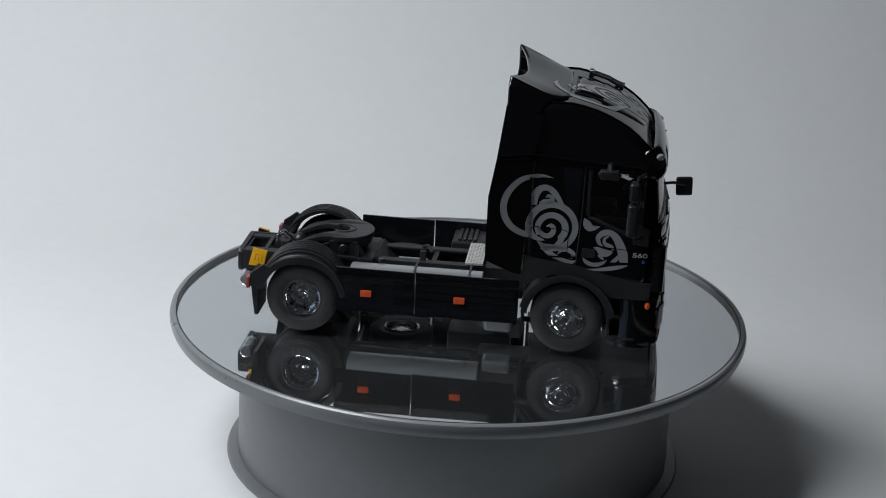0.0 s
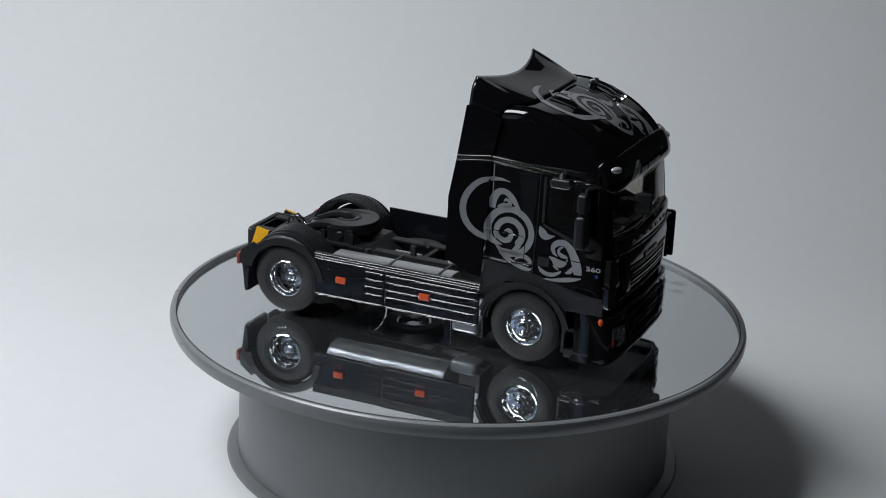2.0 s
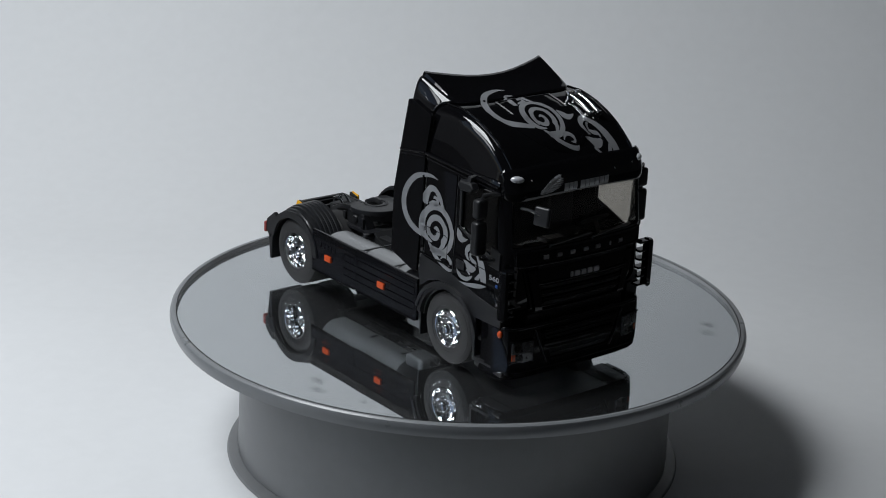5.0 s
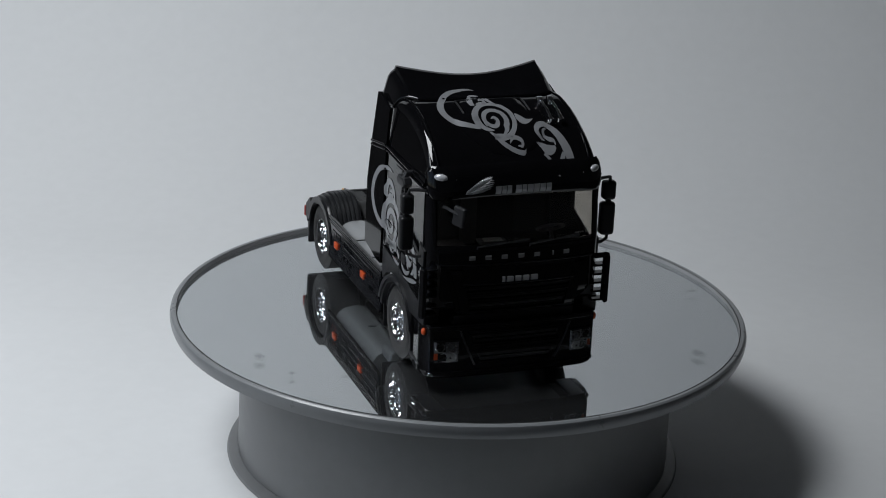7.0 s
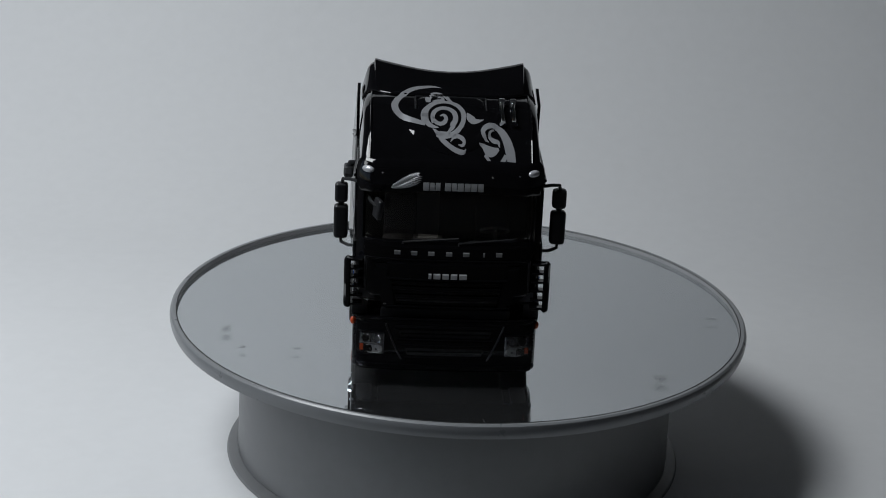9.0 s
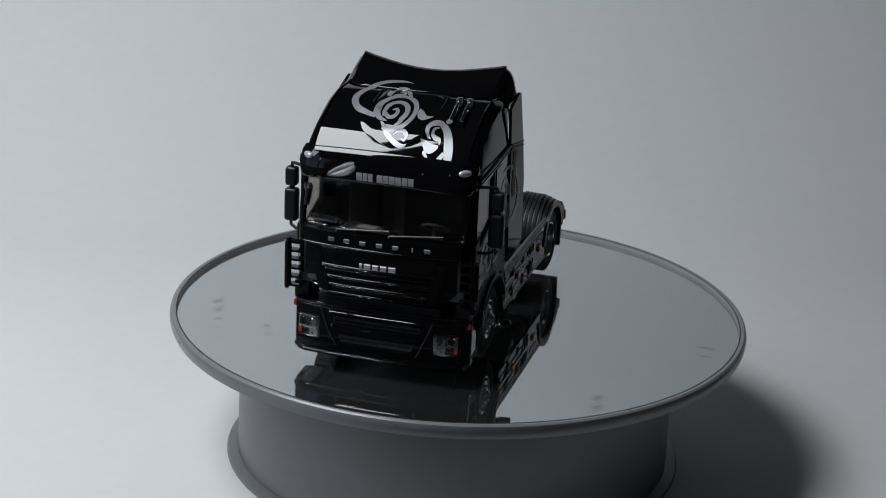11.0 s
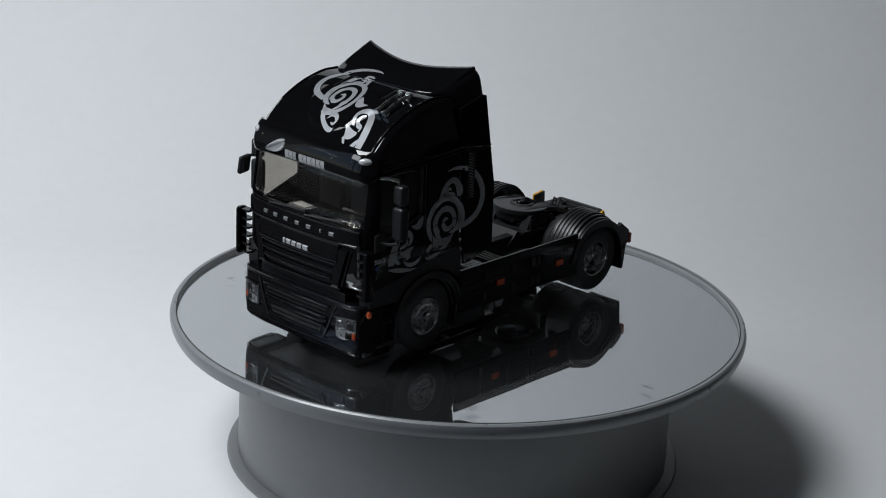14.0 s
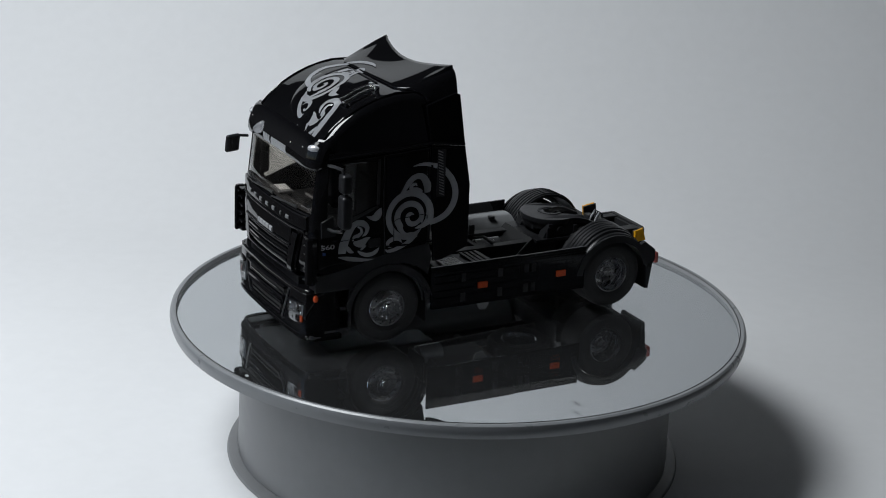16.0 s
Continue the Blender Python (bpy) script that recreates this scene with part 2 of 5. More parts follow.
def room():
    def slab(name, x0, x1, y0, y1, z0, z1, m):
        ob = link(name, B(x0, x1, y0, y1, z0, z1), m, smooth=False)
        return tagged(ob, kind="structure")
    # Unseen shell added to bound the set; its tones steer bounce and reflections.
    slab("floor", -1700, 1700, -1900, 1700, -860, -800, TABLEWOOD)
    slab("ceiling", -1700, 1700, -1900, 1700, 1700, 1760, CEIL)
    slab("wall_north", -1600, 1600, 1600, 1700, -800, 1700, WALL)
    slab("wall_south", -1600, 1600, -1900, -1800, -800, 1700, WALL)
    slab("wall_east", 1600, 1700, -1900, 1700, -800, 1700, WALL)
    bm = bmesh.new()
    box(bm, -1100, -1000, -1900, -1400, -800, 1700)
    box(bm, -1100, -1000, -20, 1700, -800, 1700)
    box(bm, -1100, -1000, -1400, -20, -800, 20)
    box(bm, -1100, -1000, -1400, -20, 900, 1700)
    tagged(link("wall_west", bm, WALL, smooth=False), kind="structure")
    # Out of view; widened southwards to brighten the chrome wheels.
    win = tagged(new("window_1"), kind="structure")
    bm = bmesh.new()
    for a in ((-1400, -1370, 20, 900), (-50, -20, 20, 900), (-1370, -50, 20, 50), (-1370, -50, 870, 900), (-935, -905, 50, 870), (-485, -455, 50, 870)):
        box(bm, -1090, -1030, *a, bev=4)
    part("window_frame", bm, mat("white_window_paint", (0.75, 0.75, 0.74), 0.4, grain=8, var=0.03), win)
    for y0, y1 in ((-1370, -935), (-905, -485), (-455, -50)):
        pane = part("pane", B(-1062, -1058, y0, y1, 50, 870), LAMPGLASS, win)
        pane.visible_shadow = False
    white = mat("white_lamp_cloth", (0.7, 0.7, 0.7), 0.6, grain=30, var=0.03)
    black = mat("black_lamp_cloth", (0.02, 0.02, 0.02), 0.7, grain=30, var=0.1)
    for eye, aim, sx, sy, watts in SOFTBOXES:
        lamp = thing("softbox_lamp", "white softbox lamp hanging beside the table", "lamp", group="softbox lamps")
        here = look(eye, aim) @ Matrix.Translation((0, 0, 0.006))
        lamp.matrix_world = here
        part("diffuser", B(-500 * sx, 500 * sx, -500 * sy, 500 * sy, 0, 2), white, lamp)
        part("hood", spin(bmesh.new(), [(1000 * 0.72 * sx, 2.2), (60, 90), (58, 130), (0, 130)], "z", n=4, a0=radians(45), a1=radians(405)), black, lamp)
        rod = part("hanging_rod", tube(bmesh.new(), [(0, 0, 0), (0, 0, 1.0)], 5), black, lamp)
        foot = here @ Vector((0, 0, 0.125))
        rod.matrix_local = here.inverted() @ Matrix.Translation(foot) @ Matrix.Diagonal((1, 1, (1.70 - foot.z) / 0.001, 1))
    # table under the paper
    table = thing("table", "dark laminate table under the paper sweep", "table")
    part("tabletop", B(-800, 800, -520, 760, -84, -56.5, bev=3), TABLEWOOD, table)
    for x in (-740, 740):
        for y in (-460, 700):
            part("leg", B(x - 25, x + 25, y - 25, y + 25, -799, -84, bev=2), TABLEWOOD, table)
    # paper sweep: flat, a wide bend, then a wall
    prof = [(-135, -54.0), (-134, -54.0)] + [(y, -54.0) for y in range(-100, 200, 100)]
    R0, Y0 = 220.0, 205.0
    prof += [(Y0 + R0 * math.sin(a), -54 + R0 * (1 - math.cos(a))) for a in (radians(84) * i / 20 for i in range(21))]
    y1, z1 = prof[-1]
    prof += [(y1 + 6 * k, z1 + 60 * k) for k in range(1, 4)]
    rows = []
    for i in range(23):
        k = -1 + i / 11
        wide = lambda y: lerp([(-135, 168), (60, 222), (280, 300), (460, 350), (600, 380)], y)
        x = 286 * k
        rows.append([(k * wide(y), y, z + (0.0 if y < 250 else 1.2 * math.sin(x * 0.006 + y * 0.01))) for y, z in prof])
    bm = bmesh.new()
    grid(bm, rows)
    ob = link("backdrop", bm, PAPER, sharp=80)
    solid(ob, 0.8)
    tagged(ob, "white paper sweep curving up behind the turntable", "backdrop", kind="structure")
    random.seed(4)
    for x, y, r in ((-122.8, -4.4, 0.5), (-146.7, 2.5, 0.5), (-119.8, -42.0, 0.55), (-171, 40, 0.3), (-160, -30, 0.35), (-190, 15, 0.3)):
        bm = bmesh.new()
        bmesh.ops.create_icosphere(bm, subdivisions=1, radius=r)
        for v in bm.verts:
            v.co.x *= random.uniform(0.6, 1.4)
            v.co.z *= 0.5
            v.co += Vector((x, y, -54.0 + r * 0.4))
        tagged(link("crumb", bm, DUST), "tiny brown crumb on the paper", "crumb", group="crumbs on the paper")


# ---- the turntable ----


def turntable():
    t = thing("display_turntable", "round grey plastic display turntable with mirror top", "turntable")
    part("pedestal", spin(bmesh.new(), [(0, -52), (75.9, -52), (76.0, -50.5), (75.6, -30), (75.2, -7), (74, -5.2), (0, -5.2)], "z", n=128), GREYPLASTIC, t)
    part("base_flange", spin(bmesh.new(), [(74, -54), (79.6, -54), (79.9, -53.3), (79.4, -52.4), (77.6, -51.8), (76.1, -51.2)], "z", n=128), GREYPLASTIC, t)
    top = new("platter")
    top.parent = t
    part("rim", spin(bmesh.new(), [(70, -4.4), (95.5, -4.6), (97.6, -5.0), (98.7, -4.5), (99.2, -3.2), (99.4, -1.6), (99.1, -0.35), (98.5, 0.12), (97.7, 0.12), (97.25, -0.1), (97.2, -2.2), (96.5, -2.7), (70, -2.7)],
                     "z", n=160, closed=True), RIMPLASTIC, top)
    # Added ring; its flat grey imitates the mirror's reflection and hides the glass edge.
    part("mirror_tone_ring", spin(bmesh.new(), [(97.05, -1.49), (97.05, -0.01), (97.12, -0.01), (97.12, -1.49)], "z", n=160, closed=True), mat("painted_mirror_tone", (0.27, 0.275, 0.28), 0.5, grain=30, var=0.03), top)
    part("edge_gap", spin(bmesh.new(), [(96.95, 0.005), (96.95, 0.04), (97.24, 0.04), (97.24, 0.005)], "z", n=160, closed=True), DARKGAP, top)
    part("mirror", spin(bmesh.new(), [(0, -1.51), (97.15, -1.51), (97.15, -2.6), (0, -2.6)], "z", n=160), MIRROR, top, "round mirror with faint smudges")
    g = part("cover_glass", spin(bmesh.new(), [(0, -1.5), (97.15, -1.5), (97.15, 0), (0, 0)], "z", n=160), PLATEGLASS, top, "clear glass over the mirror")
    g.visible_shadow = False
    for x, y, sx, sy in ((27.8, -78.1, 4.0, 2.4), (43.0, -71.6, 1.8, 1.6), (43.1, -54.1, 1.6, 2.2), (6.1, 87.4, 1.5, 3.4), (60, 62, 4.0, 3.0)):
        sm = part("smear", spin(bmesh.new(), [(0, 0.0), (2.0, 0.0), (4.0, 0.0)], "z", n=24), SMEAR, top, "faint grease smear")
        sm.matrix_local = Matrix.Translation((x * MM, y * MM, 0.03 * MM)) @ Matrix.Diagonal((sx / 4, sy / 4, 1, 1))
        sm.visible_shadow = False
    return t, top


# ---- the truck; x forward, y to its left, z up ----
ROOF = [(24.5, 82.2), (30, 82.9), (36, 82.9), (42, 81.7), (46, 80.3), (49.5, 78.7), (53, 76.8), (55.6, 75.0), (58, 72.9), (60, 70.9), (62, 68.6), (63.5, 66.2)]
SIDE = 28.7


def roof_z(x, y):
    z = lerp(ROOF, x) + 0.2 * (1 - (y / 26) ** 2)
    r = 3.8
    o = abs(y) - (27.4 - r)
    if o > 0:
        z -= r - math.sqrt(max(0.0, r * r - o * o))
    return z


def defl_z(x, y):
    """The roof deflector's upper face above a place of the plan, or a low value in front of it."""
    a, b = defl_point(y, 0.0), defl_point(y, 1.0)
    if x > a.x:
        return 0.0
    return defl_point(y, min(1.0, (a.x - x) / (a.x - b.x))).z


def cab_outline(lean):
    """Half outline of the cab seen from above, from the rear middle to the front middle, at a lean of the front."""
    rear = [(24.5, 0.0), (24.5, -14), (24.5, -27.6), (25.6, -28.7), (31, -28.7), (36, -28.7), (40.9, -28.7), (43.2, -28.7), (48.5, -28.7), (54.5, -28.7), (60.6, -28.7)]
    front = [(62.4, -28.45), (64.0, -27.6), (65.3, -26.2), (66.2, -24.4), (67.1, -20), (67.7, -14), (68.1, -7), (68.2, 0.0)]
    return rear + [(x - lean, y) for x, y in front]


def cab(truck):
    body = None
    # rows of the shell: heights depend on the place along the outline
    def belt(x):
        return lerp([(43.2, 47.6), (60.6, 40.9)], x)
    rows = []
    levels = [26, 30, 36, 39.5, "belt", "mid", 62.3, 64.0, 66.3]
    for lv in levels:
        half = []
        for i, (x, y) in enumerate(cab_outline(0)):
            side = i <= 10
            if lv == "belt":
                z = (belt(x) if 7 <= i <= 10 else 46.3) if i > 3 else 46
                if i in (4, 5, 6):
                    z = 47.5
            elif lv == "mid":
                z = 54.5
            else:
                z = lv
            lean = max(0.0, (z - 45.5)) * 0.115 + (0.9 if z < 27 else 0)
            xx, yy = cab_outline(lean)[i]
            half.append((xx, yy, z))
        rows.append(half + [(x, -y, z) for x, y, z in half[-2:0:-1]])
    bm = bmesh.new()
    vs = grid(bm, rows, wrap=True)
    n = len(vs[0])
    # openings: windscreen and the two door windows, between the belt and 62.3
    kill = []
    h = len(cab_outline(0))
    for f in bm.faces:
        c = f.calc_center_median()
        if 43.6 < c.z < 62.3:
            if c.x > 64.0 and abs(c.y) < 25.4:
                kill.append(f)
            elif abs(c.y) > 28.6 and 43.2 < c.x < 60.6:
                kill.append(f)
    bmesh.ops.delete(bm, geom=kill, context="FACES")
    shell = part("cab_shell", bm, PAINT, truck, "gloss black cab body")
    solid(shell, 1.2)
    bv = shell.modifiers.new("edges", "BEVEL")
    bv.width, bv.segments, bv.limit_method = 0.00035, 2, "ANGLE"
    # glass
    bm = bmesh.new()
    ws = []
    for z in (45.4, 50, 54.5, 59, 63.2):
        lean = max(0.0, (z - 45.5)) * 0.115
        f = [(x - 0.55, y) for x, y in cab_outline(lean)[13:]]
        ws.append([(x, y, z) for x, y in f] + [(x, -y, z) for x, y in f[-2::-1]])
    grid(bm, ws)
    solid(part("windscreen", bm, SCREEN, truck, "tinted windscreen"), 0.3).visible_shadow = False
    for o in both("door_window", lambda: P([(42.6, 47.2), (61.2, 40.2), (61.2, 63), (42.6, 63)], "y", -28.2, -27.9), SIDEGLASS, truck, "dark tinted door window"):
        o.visible_shadow = False
    # window surround and divider
    both("window_divider", lambda: B(42.4, 43.4, -29.0, -28.2, 48, 63, bev=0.2), DULL, truck)
    both("quarter_panel", lambda: P([(36.4, 46.0), (39.8, 46.6), (40.6, 63.2), (34.2, 63.2)], "y", -28.95, -28.6, bev=0.12), SATIN, truck)
    both("window_seal", lambda: plate(bmesh.new(), [(43.0, 47.9), (43.0, 47.0), (58.0, 41.0), (58.6, 41.4), (58.6, 42.2)], "y", -29.0, -28.6, bev=0.12), DULL, truck)
    # seams and rails on the sides
    both("drip_rail", lambda: tube(bmesh.new(), [(24.9, -28.9, 66.6), (44, -28.95, 65.4), (60.5, -28.8, 64.4)], 0.55, n=12), PAINT, truck)
    both("roof_seam", lambda: tube(bmesh.new(), [(24.9, -28.8, 65.2), (44, -28.85, 64.0), (60.5, -28.7, 63.0)], 0.42, n=12), PAINT, truck)
    both("door_seam", lambda: tube(bmesh.new(), [(41.2, -28.75, 63.6), (41.0, -28.75, 48), (39.9, -28.75, 28.5)], 0.2, n=6), DULL, truck)
    both("rear_seam", lambda: tube(bmesh.new(), [(24.6, -28.8, 79), (24.3, -28.75, 60), (23.4, -28.75, 33)], 0.12, n=6), DULL, truck)
    both("side_moulding", lambda: tube(bmesh.new(), [(22.5, -28.85, 33.6), (30, -28.9, 33.2), (40, -28.9, 33.6)], 0.3), PAINT, truck)
    both("locker_edge", lambda: tube(bmesh.new(), [(24.9, -28.8, 34.0), (25.2, -28.8, 42.4), (26, -28.8, 43.0), (36.0, -28.8, 42.4), (37.2, -28.8, 41.6), (37.0, -28.8, 34)], 0.14, n=6), PAINT, truck)
    both("door_crease", lambda: tube(bmesh.new(), [(41.2, -28.75, 38.4), (49, -28.8, 37.6), (57, -28.75, 37.2)], 0.16, n=6), PAINT, truck)
    both("door_handle", lambda: B(41.8, 46.0, -29.1, -28.6, 33.8, 36.8, bev=0.35), DULL, truck)
    both("mirror_foot", lambda: P([(57.6, 39.2), (62.6, 38.8), (62.8, 44.2), (58.6, 46.0)], "y", -29.1, -28.2, bev=0.35), DULL, truck)


def high_roof(truck):
    rows = []
    for x in (24.5, 25.2, 27, 30, 33, 36, 39, 42, 45, 47.5, 50, 52.5, 55, 57, 59, 60.5, 62, 63):
        w = 28.5 - 0.02 * max(0, x - 30) - (0.35 if x < 25 else 0) - max(0, x - 59) * 0.25
        top, base = lerp(ROOF, x), 64.6
        r = min(3.8, max(1.2, (top - base) * 0.8))
        lean = 1.1 * min(1.0, (top - base) / 14)
        half = [(w + 0.15, base), (w - 0.35 * lean, base + (top - r - base) * 0.5), (w - lean, top - r)]
        w -= lean
        for k in range(1, 9):
            a = radians(90) * k / 8
            half.append((w - r + r * math.cos(a), top - r + r * math.sin(a)))
        half += [(y, top + 0.2 * (1 - (y / 26) ** 2)) for y in (18, 12, 6)]
        dz = 0.25 if x < 25 else 0
        row = [(x, -y, z - dz) for y, z in half] + [(x, 0, top + 0.2 - dz)] + [(x, y, z - dz) for y, z in reversed(half)]
        rows.append(row)
    bm = bmesh.new()
    vs = grid(bm, rows)
    bm.faces.new(vs[0])
    bm.faces.new(vs[-1])
    part("high_roof", bm, PAINT, truck, "gloss black high roof with rounded shoulders")
    # rim along the roof's edge
    both("roof_edge", lambda: tube(bmesh.new(), [(x, -24.6, roof_z(x, -24.6) + 0.15) for x in (27.5, 30, 33, 36, 40, 44, 48, 51, 54, 57, 59.5, 61.5)], 0.35), PAINT, truck)
    # raised bulge over the front of the roof
    bm = bmesh.new()
    rows = []
    for i in range(15):
        u = i / 14
        x = 45 + 14.8 * u
        w = 15.0 * math.sqrt(max(0.0, 1 - ((u - 0.05) / 0.95) ** 2)) if u > 0.05 else 15.0
        row = []
        for k in range(17):
            s = -1 + k / 8
            y = max(w, 0.3) * s
            e = min(1.0, (1 - abs(s)) * 6, (1 - u) * 5)
            row.append((x, y, roof_z(x, y) + 0.05 + 0.75 * e ** 0.6 * (1 - 0.4 * u)))
        rows.append(row)
    grid(bm, rows)
    part("roof_bulge", bm, PAINT, truck)
    # hatch panel
    bm = bmesh.new()
    rows = []
    for i in range(13):
        x = 36.6 + 10.6 * i / 12
        row = []
        for k in range(15):
            y = -10.2 + 20.4 * k / 14
            e = min(1.0, min(i, 12 - i) * 1.2, min(k, 14 - k) * 1.2)
            row.append((x, y, roof_z(x, y) + 0.10 + 0.65 * e))
        rows.append(row)
    grid(bm, rows)
    hatch = part("roof_hatch", bm, PAINT, truck)
    bm = bmesh.new()
    for y in (-11, 11):
        tube(bm, [(x, y, roof_z(x, y) + 0.2) for x in (36, 40, 44, 47.8)], 0.3, n=6)
    tube(bm, [(36, y, roof_z(36, y) + 0.2) for y in (-11, -5, 0, 5, 11)], 0.3, n=6)
    part("hatch_frame", bm, DULL, hatch)
    # pair of chrome horns
    for dy in (15.8, 19.2):
        horn = part("air_horn", tube(bmesh.new(), [(40.2, dy, 83.5), (42, dy, 83.2), (46, dy, 82.0), (49.0, dy, 80.4), (50.6, dy, 79.6), (51.2, dy, 79.3)],
                                     [0.65, 0.5, 0.5, 0.6, 0.85, 1.15], n=12), CHROME, truck, "chrome air horn")
        part("horn_base", B(39.4, 41.2, dy - 1.1, dy + 1.1, 81.4, 84.6, bev=0.5), CHROME, horn)
        part("horn_foot", B(48.6, 49.6, dy - 0.6, dy + 0.6, 78.0, 80.4, bev=0.2), CHROME, horn)


def defl_point(y, s):
    """A point of the deflector's skin: s runs from its front edge on the roof (0) to its rear edge (1)."""
    ay = abs(y)
    front_x = lerp([(0, 34.6), (19, 34.0), (22.5, 32.4), (25.0, 29.6), (26.8, 27.2), (28.5, 26.0)], ay)
    rear_z = lerp([(0, 87.3), (5, 87.45), (10, 87.9), (15, 88.6), (19, 89.2), (22.4, 89.7), (23.9, 90.0), (24.2, 88.9), (25.4, 88.1), (26.4, 86.6), (27.2, 83.8), (28.5, 79.6)], ay)
    rear_x = 18.2 + 1.4 - 4.3 * (min(ay, 24.5) / 24.5) ** 2
    x = front_x + (rear_x - front_x) * s
    z = (roof_z(front_x, y * 0.962) + 0.12) * (1 - s) + rear_z * s - 1.6 * s * (1 - s) * lerp([(0, 1), (22, 1), (25, -1.2), (28.5, 0)], ay)
    return Vector((x, y * (1 - 0.038 * (1 - s)) - (0.7 if y > 0 else -0.7) * s * (ay / 28.5) ** 6, z))


def flare(x, z):
    """How far the fairings stand out towards their rear edge; less at the top."""
    return 0.13 * max(0.0, 24.4 - x) * lerp([(30, 1.0), (66, 0.75), (82, 0.0)], z)


def flared(bm):
    for v in bm.verts:
        v.co.y += math.copysign(flare(v.co.x, v.co.z), v.co.y)
    return bm


def deflector(truck):
    ys = [28.45, 28.1, 27.7, 27.3, 26.8, 26.2, 25.5, 24.8, 24.2, 23.9, 23.4, 22.6, 21, 19, 15, 10, 5]
    ys = [-y for y in ys] + [0.0] + ys[::-1]
    rows = [[defl_point(y, i / 14) for y in ys] for i in range(15)]
    bm = bmesh.new()
    grid(bm, rows)
    ob = part("roof_deflector", bm, PAINT, truck, "gloss black roof air deflector with dished rear edge")
    solid(ob, 0.9, 0)
    bm = bmesh.new()
    for y in (-16, 16):
        box(bm, 21, 22, y - 0.6, y + 0.6, 80, 86, bev=0.2)
    box(bm, 20.8, 22, -22, 22, 83, 84, bev=0.2)
    part("deflector_strut", bm, DULL, truck)
    # side fairings behind the cab: lower and upper panels
    lo = [(10.9, 31.0), (11.0, 52.3), (13.1, 65.0), (24.7, 66.2), (24.4, 55), (22.6, 26.6), (20.0, 27.0)]
    up = [(13.1, 65.1), (15.2, 82.0), (17.0, 82.4), (27.2, 79.2), (24.8, 66.3)]
    both("side_fairing", lambda: flared(P(lo, "y", -29.3, -28.3, bev=0.15)), PAINT, truck, "gloss black side fairing behind the cab")
    both("upper_fairing", lambda: flared(P(up, "y", -29.3, -28.3, bev=0.15)), PAINT, truck, "gloss black upper side fairing")
    both("fairing_rail", lambda: flared(tube(bmesh.new(), [(13.3, -29.2, 65.6), (24.4, -29.2, 66.8)], 0.42, n=12)), PAINT, truck)
    both("fairing_rail", lambda: flared(tube(bmesh.new(), [(13.2, -29.2, 64.3), (24.2, -29.2, 65.4)], 0.36, n=12)), PAINT, truck)
    part("cab_back", B(23.0, 24.4, -27.5, 27.5, 24, 80, bev=0.5), DULL, truck)
    # louvre strip on the left fairing
    bm = bmesh.new()
    for k in range(16):
        z = 49.0 + k * 0.95
        plate(bm, [(20.0 + 0.06 * k, z), (21.6 + 0.06 * k, z + 0.7), (21.6 + 0.06 * k, z + 1.05), (20.0 + 0.06 * k, z + 0.35)], "y", 29.3, 29.6)
    part("louvre", flared(bm), DIMPRINT, truck, "strip of slanted louvres")
    part("vent_cover", flared(B(19.7, 22.6, 29.3, 29.42, 48.6, 64.4)), DULL, truck)


def front_row(x_add, z, ys):
    """Points across the cab's front at height z, x_add proud of it."""
    tab = [(abs(y), x) for x, y in reversed(cab_outline(max(0.0, (z - 45.5)) * 0.115)[11:])]
    return [(lerp(tab, abs(y)) + x_add, y, z) for y in ys]


def front_panel(bm, y0, y1, z0, z1, lift, slant0=0.0, slant1=0.0, n=18, thick=0.8, zs=None):
    """A raised panel that follows the front's curve; its upper and lower edges may be of different width."""
    rows = []
    for t in (zs or (0, 0.15, 0.85, 1)):
        z = z0 + (z1 - z0) * t
        a, b = y0 + slant0 * (1 - t), y1 + slant1 * (1 - t)
        e = lift - (thick * 0.35 if t in (0, 1) else 0)
        rows.append(front_row(e, z, [a + (b - a) * k / n for k in range(n + 1)]))
    grid(bm, rows)
    back = [[(x - thick, y, z) for x, y, z in r] for r in (rows[0], rows[-1])]
    grid(bm, [rows[0], back[0]])
    grid(bm, [back[1], rows[-1]])
    grid(bm, [[r[0] for r in (rows[0], rows[-1])], [back[0][0], back[1][0]]])
    grid(bm, [[r[-1] for r in (rows[0], rows[-1])], [back[0][-1], back[1][-1]]])
    bmesh.ops.remove_doubles(bm, verts=bm.verts, dist=0.01)
    return bm


